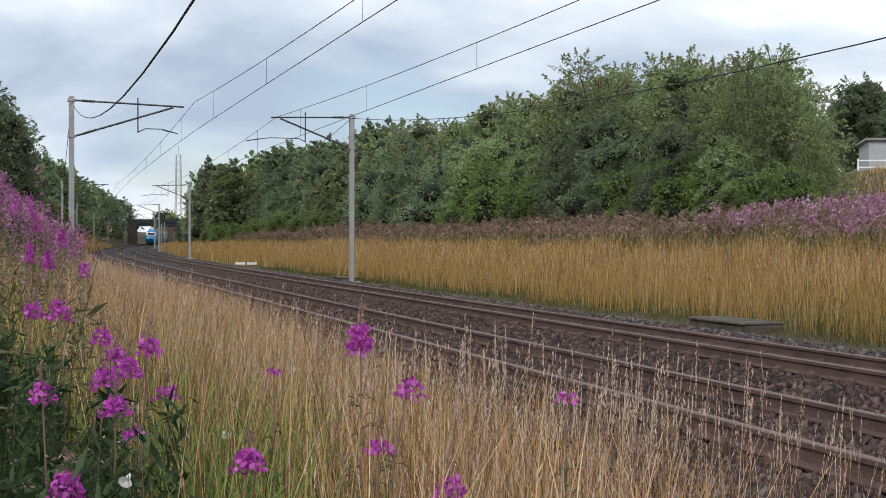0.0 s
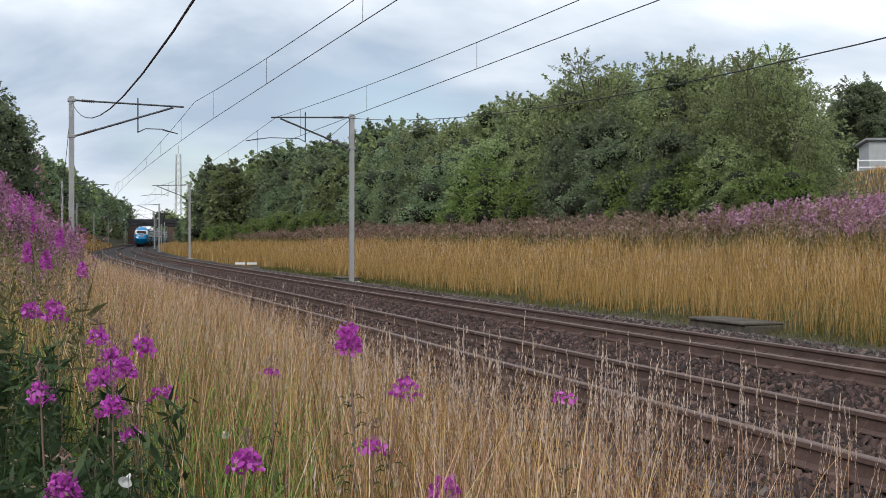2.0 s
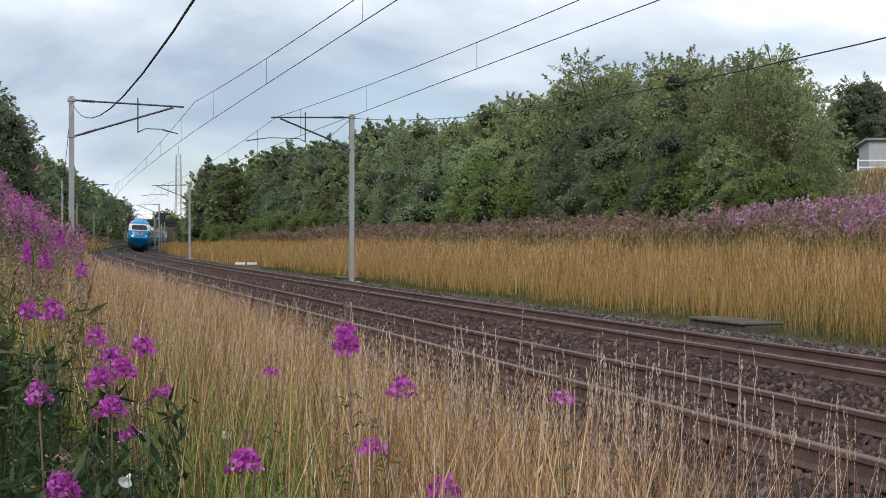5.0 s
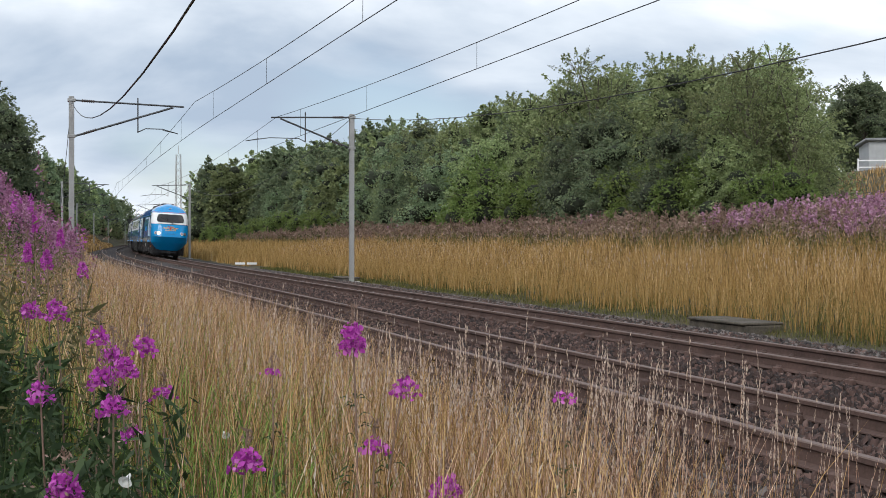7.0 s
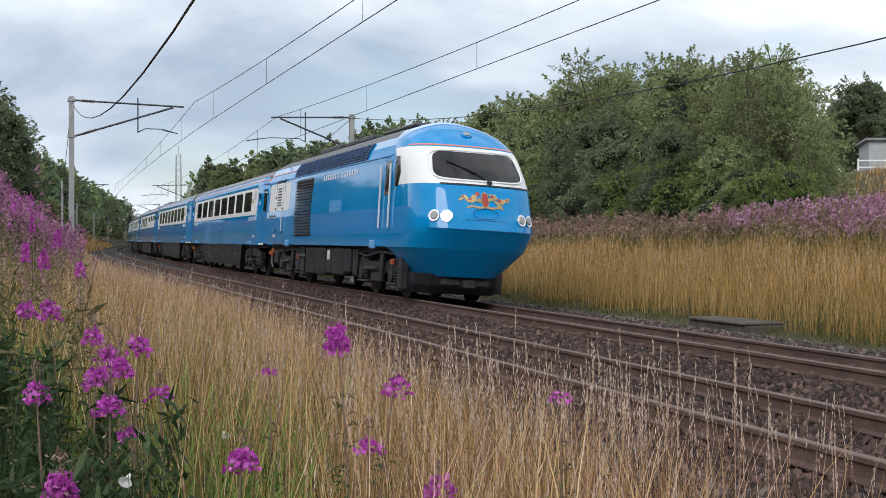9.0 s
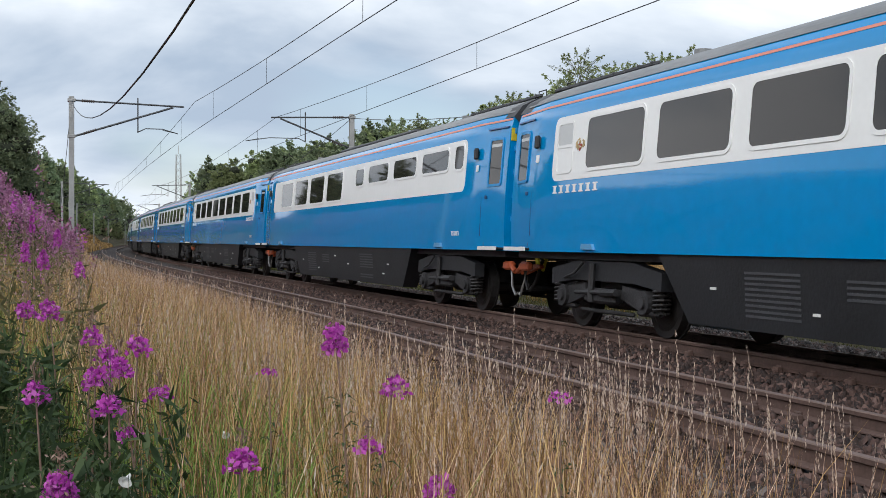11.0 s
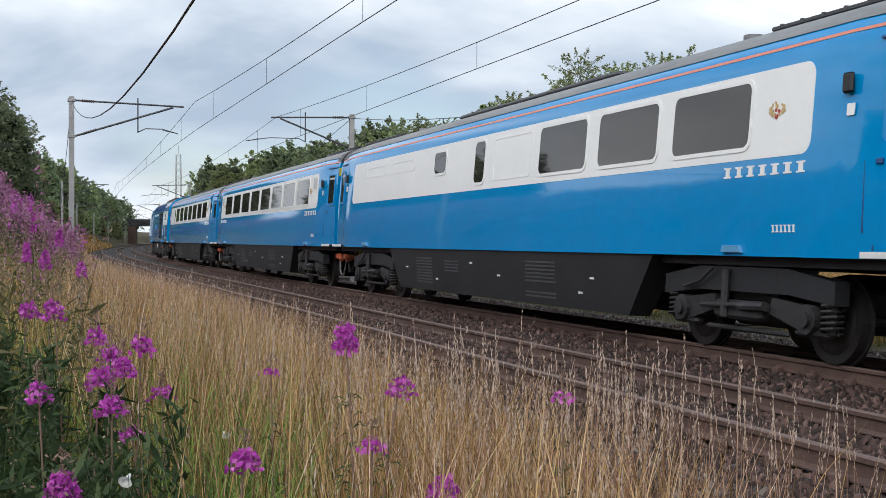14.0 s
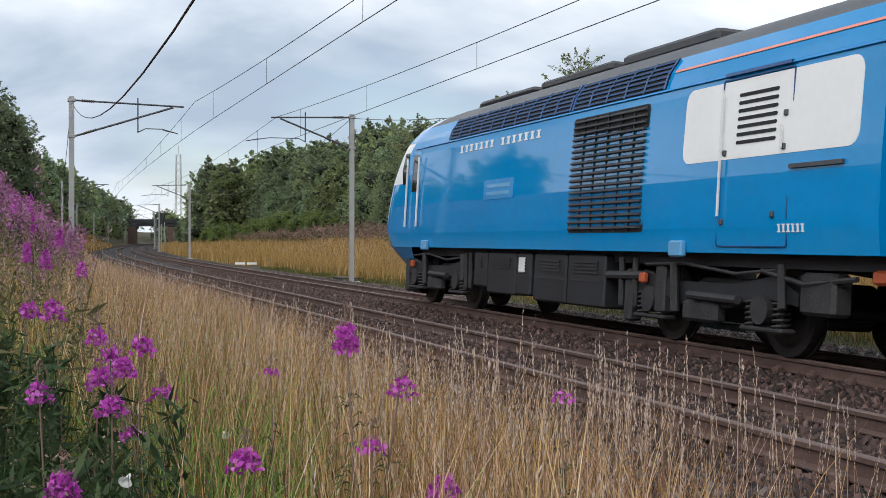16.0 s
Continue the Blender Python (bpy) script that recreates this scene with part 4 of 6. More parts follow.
    for sd in (-1, 1):
        g = Geo()
        plate(g, rounded(-8.4, -5.0, 2.2, 3.1, 0.16), sd, 0.005, 0.02)
        panel = part("white_panel", g, WHITE, c, "white luggage compartment panel")
        g = Geo()
        for k in range(7):
            plate(g, rounded(-6.98, -6.2, 2.36 + 0.09 * k, 2.40 + 0.09 * k, 0.015, 1), sd, 0.012, 0.015)
        part("louvre", g, BLACKGAP, panel)
        g = Geo()
        for xx in (-7.25, -5.85):
            plate(g, [(xx - 0.012, 1.5), (xx + 0.012, 1.5), (xx + 0.012, 3.1), (xx - 0.012, 3.1)], sd, 0.007, 0.012)
        part("door_joint", g, DARKBLUE, panel)
        for xx, z0, z1 in ((-5.95, 1.55, 2.2), (-7.15, 2.25, 2.5), (-5.95, 2.28, 3.0)):
            y = sd * (pside(2.2) + 0.05)
            part("handrail", Geo().tube((xx, y, z0), (xx, y, z1), 0.018, n=6), STEP, panel, "white handrail")
        g = Geo()
        plate(g, [(-8.2, 2.03), (-7.3, 2.03), (-7.3, 2.075), (-8.2, 2.075)], sd, 0.035, 0.04)
        part("drip_rail", g, STEELDARK, c, "dark drip rail")
        g = Geo()
        plate(g, [(-7.2, 3.16), (-5.9, 3.16), (-5.9, 3.2), (-7.2, 3.2)], sd, 0.04, 0.045)
        part("door_canopy", g, DARKBLUE, c)
        g = Geo()
        plate(g, [(-8.7, 3.4), (-4.5, 3.4), (-4.5, 3.435), (-8.7, 3.435)], sd, 0.006, 0.012)
        part("salmon_line", g, LINE, c)
        g = Geo()
        ring_plate(g, rounded(-7.26, -5.84, 1.2, 3.13, 0.03, 2), rounded(-7.245, -5.855, 1.215, 3.115, 0.03, 2), sd, 0.012, 0.012)
        part("door_outline", g, DARKBLUE, c)
        for xx, zz in ((-5.98, 1.45), (-7.0, 1.52), (-5.98, 2.24), (-7.15, 2.24), (-7.15, 2.6)):
            y = sd * (pside(zz) + 0.02)
            part("door_latch", Geo().box(xx - 0.03, xx + 0.03, y - 0.03, y + 0.012, zz, zz + 0.07, 0.01), STEELDARK, c, "dark door latch")
        # radiator grille
        g = Geo()
        plate(g, rounded(-4.05, -1.7, 1.38, 3.06, 0.05, 2), sd, 0.006, 0.03)
        grille = part("radiator_grille", g, BLACKGAP, c, "black radiator grille")
        for k in range(19):
            g = Geo()
            z = 1.42 + 0.0865 * k
            y = pside(z)
            pts = [(sd * (y + 0.008), z), (sd * (y + 0.045), z + 0.012), (sd * (y + 0.045), z + 0.03), (sd * (y + 0.008), z + 0.05)]
            g.loft([[(-4.0, a, b) for a, b in pts], [(-1.75, a, b) for a, b in pts]], True, True)
            part("slat", g, LOUVRE, grille)
        for k in range(1, 6):
            x = -4.05 + 2.35 * k / 6
            g = Geo()
            plate(g, [(x - 0.012, 1.4), (x + 0.012, 1.4), (x + 0.012, 3.04), (x - 0.012, 3.04)], sd, 0.03, 0.02)
            part("mullion", g, UNDER, grille)
        # upper grilles along the roof edge
        g = Geo()
        for a, b in ((-4.4, -1.6), (-1.5, 4.1)):
            plate(g, [(a, 3.2), (b, 3.2), (b, 3.4), (a, 3.4)], sd, 0.008, 0.03)
            plate(g, [(a, 3.4), (b, 3.4), (b, 3.62), (a, 3.62)], sd, 0.008, 0.03)
        og = part("roof_grille", g, BLACKGAP, c, "black roof-edge grille")
        g = Geo()
        for a, b in ((-4.4, -1.6), (-1.5, 4.1)):
            for k in range(6):
                z = 3.22 + 0.07 * k
                y = pside(z)
                g.box(a, b, sd * (y - 0.02), sd * (y + 0.03), z, z + 0.025)
            n = int((b - a) / 0.55)
            for k in range(n + 1):
                x = a + (b - a) * k / n
                y1, y2 = pside(3.2), pside(3.62)
                g.path([(x, sd * (y1 + 0.03), 3.2), (x, sd * (pside(3.4) + 0.03), 3.4), (x, sd * (y2 + 0.03), 3.62)], 0.015, 4)
        part("grille_bar", g, DARKBLUE, og)
        g = Geo()
        plate(g, [(-8.7, 3.165), (6.3, 3.165), (6.3, 3.19), (-8.7, 3.19)], sd, 0.02, 0.03)
        part("gutter", g, BLUE_END, c)
        letters(c, "XXXXXXX XXXXXXX", -0.35, 2.9, 0.13, 0.262, sd)
        letters(c, "XXXXXX", -7.55, 1.36, 0.09, 0.085, sd)
        # cab door, handrails and side window
        g = Geo()
        plate(g, rounded(5.85, 6.45, 1.5, 3.12, 0.06, 2), sd, 0.005, 0.02)
        door = part("cab_door", g, BLUE, c)
        g = Geo()
        plate(g, rounded(5.95, 6.35, 2.28, 3.05, 0.05, 2), sd, 0.011, 0.02)
        part("door_pane", g, TINT, door)
        for xx in (5.76, 6.55):
            y = sd * (pside(2.2) + 0.05)
            part("handrail", Geo().tube((xx, y, 1.55), (xx, y, 2.98), 0.022, n=6), STEP, door, "white handrail")
        g = Geo()
        plate(g, [(6.7, 2.46), (7.0, 2.46), (7.12, 2.75), (6.95, 3.12), (6.72, 3.12)], sd, 0.012, 0.03)
        part("cab_side_window", g, TINT, c)
        g = Geo()
        plate(g, rounded(0.55, 1.95, 1.98, 2.32, 0.02, 1), sd, 0.01, 0.02)
        np_ = part("nameplate", g, BLUE_END, c, "cast nameplate")
        g = Geo()
        for k in range(2):
            plate(g, [(0.7, 2.05 + 0.13 * k), (1.8, 2.05 + 0.13 * k), (1.8, 2.11 + 0.13 * k), (0.7, 2.11 + 0.13 * k)], sd, 0.013, 0.01)
        part("plate_marking", g, PALEBLUE, np_)
        for xl in (-5.0, 5.2):
            g = Geo().box(xl - 0.16, xl + 0.16, sd * 1.33, sd * 1.42, 1.07, 1.27, 0.02)
            part("jacking_bracket", g, PALEBLUE, c)
        # equipment cases between the bogies
        g = Geo()
        for xx in (-3.2, -3.6, 2.9, 3.15):
            g.tube((xx, sd * 1.18, 0.4), (xx, sd * 1.2, 1.05), 0.045, n=8)
        g.tube((-3.9, sd * 1.2, 0.82), (-2.8, sd * 1.2, 0.8), 0.06, n=8)
        g.path([(-8.2, sd * 1.15, 0.9), (-7.4, sd * 1.2, 0.82), (-6.6, sd * 1.2, 0.95)], 0.03)
        g.box(-7.9, -7.3, sd * 0.95, sd * 1.2, 0.5, 0.95, 0.04)
        g.box(-4.4, -4.15, sd * 0.95, sd * 1.2, 0.35, 1.0, 0.03)
        tagged(part("underframe_gear", g, BOGIE, c, "dusty pipes and reservoirs"), kind="stuff")
        for xa, xb, z0 in ((-2.75, -1.5, 0.32), (-1.42, -0.2, 0.32), (-0.05, 0.55, 0.38), (0.62, 1.9, 0.36), (1.98, 2.6, 0.45)):
            g = Geo().box(xa, xb, sd * 0.75, sd * 1.24, z0, 1.08, 0.03)
            case = part("equipment_case", g, UNDER, c)
            g = Geo()
            for k in range(4):
                g.box(xa + 0.2, xb - 0.2, sd * 1.235, sd * 1.26, 0.8 + 0.05 * k, 0.825 + 0.05 * k)
            g.box(xa + 0.02, xb - 0.02, sd * 1.235, sd * 1.25, 0.68, 0.70)
            part("case_louvre", g, BOGIE, case)
        g = Geo().box(0.15, 0.4, sd * 1.24, sd * 1.27, 0.75, 1.0, 0.02)
        part("filler_label", g, STEP, c, "white filler label")
    g = Geo().box(-8.6, 6.2, -1.1, 1.1, 0.98, 1.13)
    part("floor_frame", g, UNDER, c)
    # roof gear
    g = Geo().box(-4.4, -1.7, -0.62, 0.62, 3.9, 4.09, 0.05).box(-1.2, 1.6, -0.55, 0.55, 3.95, 4.1, 0.04).box(2.2, 5.0, -0.45, 0.45, 4.0, 4.12, 0.05)
    g.disc((0.4, 0.0, 4.11), (0, 0, 1), 0.35, 0.05, 16)
    part("roof_vent", g, DARKROOF, c)
    for xc in (-5.3, 5.0):
        b = part("bogie", Geo().box(xc - 1.0, xc + 1.0, -0.62, 0.62, 0.3, 0.85, 0.05).box(xc - 0.6, xc + 0.6, -0.9, 0.9, 0.5, 0.84, 0.05), BOGIE, c)
        for sd in (-1, 1):
            g = Geo()
            prof = [(-1.95, 0.72), (-1.5, 0.9), (-0.7, 0.78), (0.7, 0.78), (1.5, 0.9), (1.95, 0.72), (1.95, 0.58), (1.2, 0.66), (0.6, 0.5), (-0.6, 0.5), (-1.2, 0.66), (-1.95, 0.58)]
            g.loft([[(xc + x, y, z) for x, z in prof] for y in (sd * 0.98, sd * 1.16)], True, True)
            part("side_frame", g, UNDER, b)
            for k in (-1, 1):
                xa = xc + k * 1.3
                for kk in (-0.27, 0.27):
                    g = Geo().tube((xa + kk, sd * 1.1, 0.33), (xa + kk, sd * 1.1, 0.64), 0.055, n=8)
                    g.path([(xa + kk + 0.09 * math.cos(a), sd * 1.1 + 0.09 * math.sin(a), 0.33 + 0.31 * a / 31.4) for a in np.linspace(0, 31.4, 50)], 0.02, 5)
                    part("coil_spring", g, WHEEL, b)
                g = Geo().disc((xa, sd * 1.1, 0.52), (0, 1, 0), 0.17, 0.24, 14)
                g.box(xa - 0.42, xa + 0.42, sd * 1.0, sd * 1.2, 0.27, 0.33, 0.02)
                part("axle_box", g, BOGIE, b)
            g = Geo()
            g.tube((xc - 0.9, sd * 1.24, 0.6), (xc + 0.2, sd * 1.24, 0.62), 0.05, n=8)
            g.tube((xc + 0.55, sd * 1.22, 0.4), (xc + 0.62, sd * 1.22, 1.0), 0.06, n=8)
            g.tube((xc - 1.75, sd * 1.22, 0.55), (xc - 1.7, sd * 1.22, 1.02), 0.05, n=8)
            g.box(xc - 0.4, xc + 0.4, sd * 1.05, sd * 1.22, 0.3, 0.56, 0.04)
            g.box(xc + 1.8, xc + 2.0, sd * 1.0, sd * 1.2, 0.2, 0.9, 0.03)
            g.path([(xc - 1.6, sd * 1.2, 0.96), (xc - 0.8, sd * 1.22, 0.9), (xc + 0.4, sd * 1.22, 1.0), (xc + 1.4, sd * 1.2, 0.97)], 0.022)
            part("damper", g, BOGIE, b)
            g = Geo().box(xc + 1.35, xc + 1.5, sd * 1.18, sd * 1.26, 0.72, 0.86, 0.02)
            part("sand_gear", g, ORANGE, b, "orange gauge block")
        wheelset(b, xc - 1.3, 0.51)
        wheelset(b, xc + 1.3, 0.51)
    g = Geo()
    bow = [(6.7, -1.02), (7.35, -1.0), (7.75, -0.75), (7.95, -0.35), (7.95, 0.35), (7.75, 0.75), (7.35, 1.0), (6.7, 1.02)]
    g.loft([[(x - 0.18, y * 0.95, 0.17) for x, y in bow], [(x, y, 0.35) for x, y in bow], [(x + 0.1, y, 0.6) for x, y in bow]], True, True)
    part("obstacle_deflector", g, UNDER, c, "black deflector plate under the nose")
    g = Geo()
    g.box(6.9, 8.0, -0.55, 0.55, 0.3, 0.56, 0.08)
    g.box(7.9, 8.25, -0.14, 0.14, 0.3, 0.5, 0.04)
    part("front_coupler", g, BOGIE, c)
    for sd in (-1, 1):
        g = Geo()
        g.disc((-8.95, sd * 0.87, 0.98), (1, 0, 0), 0.24, 0.1, 20)
        g.tube((-8.9, sd * 0.87, 0.98), (-8.5, sd * 0.87, 0.98), 0.11, n=12)
        part("buffer", g, BOGIE, c)
        g = Geo().box(-8.8, -8.4, sd * 0.98, sd * 1.15, 0.85, 1.0, 0.03)
        part("hose_coupling", g, ORANGE, c, "orange-red hose coupling")
    g = Geo().box(-8.95, -8.72, -0.5, 0.5, 1.2, 3.3, 0.05)
    part("gangway", g, RUBBER, c)
    return c


def train():
    front = power_car("blue and white diesel power car with a crest on its nose")
    rear = copy_thing(front, Matrix())
    tagged(rear, "blue and white streamlined diesel power car trailing the train")
    for o in rear.children_recursive:
        if o.name.startswith("lamp_lens"):
            o.data = o.data.copy()
            o.data.materials.clear()
            o.data.materials.append(LENS)
            tagged(o, "unlit lens")
    std = coach("open", "blue railway coach with a white window band")
    kinds = {3: coach("buffet", "blue buffet coach with uneven windows in a white band"), 7: coach("kitchen", "blue kitchen coach with blank white panels"),
             9: coach("brake", "blue end coach with a short window in its white band")}
    cars = [(front, -9.0, 0)]
    for j in range(1, 10):
        ob = kinds.get(j) or (std if j == 1 else copy_thing(std, Matrix()))
        cars.append((ob, 23.0 * (j - 1) + 11.48, 0))
    cars.append((rear, 207.0 + 9.0, 1))
    return cars


CARS = train()


def car_pose(s, turned, half_base):
    a, b = at(s + half_base, 0), at(s - half_base, 0)
    mid = (a + b) / 2
    d = b - a
    ang = math.degrees(math.atan2(d.y, d.x))
    tilt = math.degrees(math.atan(CANT_FAR))
    m = pose(mid.x, mid.y, 0.0, tilt, 0, ang)
    return m @ pose(0, 0, 0, 0, 0, 180) if turned else m


def cars_run():
    """Every vehicle runs along the far track at a steady 34.2 m/s."""
    for ob, back, turned in CARS:
        rows = []
        for k in range(81):
            t = 16.0 * k / 80
            s = 337.82 - 34.202 * t + back
            rows.append((t, car_pose(s, turned, 5.2 if ob.name.startswith("power_car") else 8.0)))
        walk(ob, rows)

# ---- plants ----
STRAW = leafy("dry_straw_grass", [(0.12, (0.075, 0.042, 0.013)), (0.4, (0.31, 0.18, 0.06)), (0.68, (0.57, 0.36, 0.145)), (0.92, (0.78, 0.57, 0.33))], through=0.1)
STRAW_PINK = leafy("pinkish_dry_grass", [(0.12, (0.10, 0.048, 0.032)), (0.4, (0.35, 0.19, 0.12)), (0.68, (0.64, 0.395, 0.26)), (0.92, (0.86, 0.63, 0.46))], through=0.1)
GOLDEN = leafy("golden_bank_grass", [(0.1, (0.210, 0.134, 0.039)), (0.45, (0.394, 0.242, 0.078)), (0.8, (0.541, 0.357, 0.149)), (1.0, (0.616, 0.459, 0.263))])
GREENG = leafy("green_grass", [(0.1, (0.055, 0.105, 0.018)), (0.5, (0.15, 0.25, 0.045)), (0.9, (0.36, 0.45, 0.115))])
BANKGREEN = leafy("dull_green_bank_grass", [(0.1, (0.045, 0.055, 0.013)), (0.5, (0.12, 0.125, 0.033)), (0.9, (0.24, 0.21, 0.07))])
HEADS = leafy("pale_seed_heads", [(0.1, (0.36, 0.25, 0.19)), (0.6, (0.58, 0.45, 0.36)), (0.95, (0.74, 0.62, 0.52))], through=0.12)
MAGENTA = leafy("magenta_petals", [(0.1, (0.34, 0.04, 0.30)), (0.5, (0.60, 0.085, 0.53)), (0.95, (0.76, 0.26, 0.68))], through=0.35)
MAUVE = leafy("fading_mauve_flowers", [(0.1, (0.20, 0.085, 0.13)), (0.5, (0.40, 0.165, 0.29)), (0.95, (0.56, 0.30, 0.46))], through=0.3)
FADED = leafy("pale_pink_willowherb_flowers", [(0.1, (0.21, 0.115, 0.145)), (0.5, (0.46, 0.23, 0.34)), (0.95, (0.62, 0.40, 0.52))], through=0.3)
SEEDY = leafy("brown_purple_seed_pods", [(0.1, (0.14, 0.095, 0.07)), (0.5, (0.275, 0.18, 0.14)), (0.95, (0.42, 0.30, 0.24))])
WEEDLEAF = leafy("dark_herb_leaves", [(0.1, (0.022, 0.042, 0.016)), (0.5, (0.044, 0.078, 0.030)), (0.95, (0.095, 0.13, 0.052))])
BROWNLEAF = leafy("olive_brown_herb_leaves", [(0.1, (0.068, 0.068, 0.027)), (0.5, (0.135, 0.124, 0.057)), (0.95, (0.230, 0.189, 0.095))])
LEAF_A = leafy("hawthorn_leaves", [(0.15, (0.085, 0.115, 0.05)), (0.45, (0.235, 0.285, 0.13)), (0.7, (0.39, 0.44, 0.205)), (0.95, (0.52, 0.52, 0.29))], island=0.4, scale=0.9, through=0.38, own=0.32)
LEAF_B = leafy("dark_tree_leaves", [(0.15, (0.075, 0.115, 0.066)), (0.5, (0.195, 0.25, 0.14)), (0.85, (0.35, 0.40, 0.225))], island=0.4, scale=0.9, through=0.38, own=0.32)
LEAF_C = leafy("light_green_leaves", [(0.1, (0.085, 0.125, 0.032)), (0.5, (0.185, 0.25, 0.07)), (0.9, (0.33, 0.38, 0.13))], island=0.4, scale=1.2, through=0.4, own=0.15)
# near-black colour standing in for the shade deep inside a crown
CROWN_SHADE = material("crown_shade_core", (0.02, 0.026, 0.013), 0.95, vary=0.5, scale=1.5, fine=9, bump=1.0)
PETAL_WHITE = leafy("white_bindweed_petals", [(0.2, (0.74, 0.74, 0.72)), (0.8, (0.84, 0.84, 0.82))])


def blades(x, y, z, h, w, bend, rg, segs=3):
    """Curved tapering blades as triangles: vertices and faces."""
    n = len(x)
    ang = rg.random(n) * 6.2832
    face = ang + rg.normal(0, 0.5, n) + 1.5708
    lean = bend * (0.25 + rg.random(n))
    lv = []
    for k in range(segs + 1):
        q = k / segs
        px = x + np.cos(ang) * lean * h * q * q
        py = y + np.sin(ang) * lean * h * q * q
        pz = z + h * (q - 0.22 * lean * q * q)
        ww = w * (1 - 0.9 * q) * 0.5
        lv.append(np.stack([px - np.cos(face) * ww, py - np.sin(face) * ww, pz], -1))
        if k < segs:
            lv.append(np.stack([px + np.cos(face) * ww, py + np.sin(face) * ww, pz], -1))
    v = np.stack(lv, 1)
    m = v.shape[1]
    tri = []
    for k in range(segs - 1):
        a = 2 * k
        tri += [(a, a + 1, a + 3), (a, a + 3, a + 2)]
    a = 2 * (segs - 1)
    tri.append((a, a + 1, a + 2))
    f = np.array(tri)[None] + (np.arange(n) * m)[:, None, None]
    return v.reshape(-1, 3), f.reshape(-1, 3), np.stack([np.cos(ang) * lean * h, np.sin(ang) * lean * h, h * (1 - 0.22 * lean)], -1)


def join(parts):
    vs, fs, n = [], [], 0
    for v, f in parts:
        vs.append(v)
        fs.append(f + n)
        n += len(v)
    return np.concatenate(vs), np.concatenate(fs)


def specks(c, size, rg, up=0.3, long=1.0, wide=0.5):
    """Small leaf-like diamonds (two triangles) round the points c."""
    n = len(c)
    d = rg.normal(0, 1, (n, 3))
    d[:, 2] += up
    d /= np.linalg.norm(d, axis=1, keepdims=True)
    e = np.cross(d, rg.normal(0, 1, (n, 3)))
    e /= np.linalg.norm(e, axis=1, keepdims=True) + 1e-9
    s = (size * (0.6 + 0.8 * rg.random(n)))[:, None] if np.isscalar(size) else size[:, None]
    v = np.stack([c - d * s * long, c + e * s * wide, c + d * s * long, c - e * s * wide], 1).reshape(-1, 3)
    f = (np.array([(0, 1, 2), (0, 2, 3)])[None] + (np.arange(n) * 4)[:, None, None]).reshape(-1, 3)
    return v, f


def clump_mask(s, o, rg, f=0.9, seed=2.0, low=-0.5):
    return hash_noise(s * f, o * f * 1.4, seed) > low + rg.normal(0, 0.3, len(s))


def stuff(name, v, f, mat, label, category):
    return tagged(new(name, fast_mesh(name, v, f, mat)), label, category, kind="stuff")


def grass_field(name, n, s_rng, o_rng, h, w, mat, label, seed, bend=0.5, power=1.0, heads=0, segs=3, keep=None, head_mat=None, head_size=0.016):
    rg = np.random.default_rng(seed)
    s = s_rng[0] + (s_rng[1] - s_rng[0]) * rg.random(n) ** power
    o = o_rng[0] + (o_rng[1] - o_rng[0]) * rg.random(n)
    ok = clump_mask(s, o, rg)
    x, y = at_many(s, o)
    ok &= (y > 1.5) & (np.hypot(x, y) > 1.6)
    if keep is not None:
        ok &= keep(s, o, x, y, rg)
    s, o, x, y = s[ok], o[ok], x[ok], y[ok]
    z = ground_z(s, o) - 0.03
    hh = h * (0.55 + 0.55 * rg.random(len(s))) * (1 + 0.18 * hash_noise(s * 0.7, o * 0.9, seed))
    d = np.hypot(x, y)
    ww = np.maximum(w, d * 0.00055) * (0.7 + 0.6 * rg.random(len(s)))
    v, f, tip = blades(x, y, z, hh, ww, bend, rg, segs)
    stuff(name, v, f, mat, label, "grass")
    if heads:
        k = rg.permutation(len(s))[:heads]
        base = np.stack([x[k], y[k], z[k]], -1)
        tips = base + tip[k]
        m = 7
        q = rg.random((len(k), m))
        dirv = tip[k] / np.linalg.norm(tip[k], axis=1, keepdims=True)
        ln = 0.12 + 0.08 * rg.random(len(k))
        c = tips[:, None] + dirv[:, None] * (q * ln[:, None])[..., None] - dirv[:, None] * 0.06 + rg.normal(0, 0.002, (len(k), m, 3))
        v, f = specks(c.reshape(-1, 3), head_size * 0.8, rg, up=6, long=1.2, wide=0.15)
        stuff("seed_heads", v, f, head_mat or HEADS, "pale feathery seed heads on dry grass", "grass heads")


def view_x(x, y):
    return x / np.maximum(y, 0.1)


# near strip between the camera and the ballast: cover thins towards the stones
def near_keep(s, o, x, y, rg):
    v = view_x(x, y)
    edge = np.clip((-5.75 - o) / 0.8, 0.03, 1) * np.where(v > 0.15, np.clip(1.25 - (v - 0.15) * 7, 0.12, 1), 1.0)
    lush = (v < -0.075 + 0.03 * np.sin(y * 5)) & (y < 5.2 + 6.0 * np.clip(-0.2 - v, 0, 1))
    return (rg.random(len(s)) < edge) & (rg.random(len(s)) < np.where(lush, np.where((v < -0.24) & (y < 4.4), 0.03, np.where(y > 3.7, 0.28, 0.14)), 1.0))


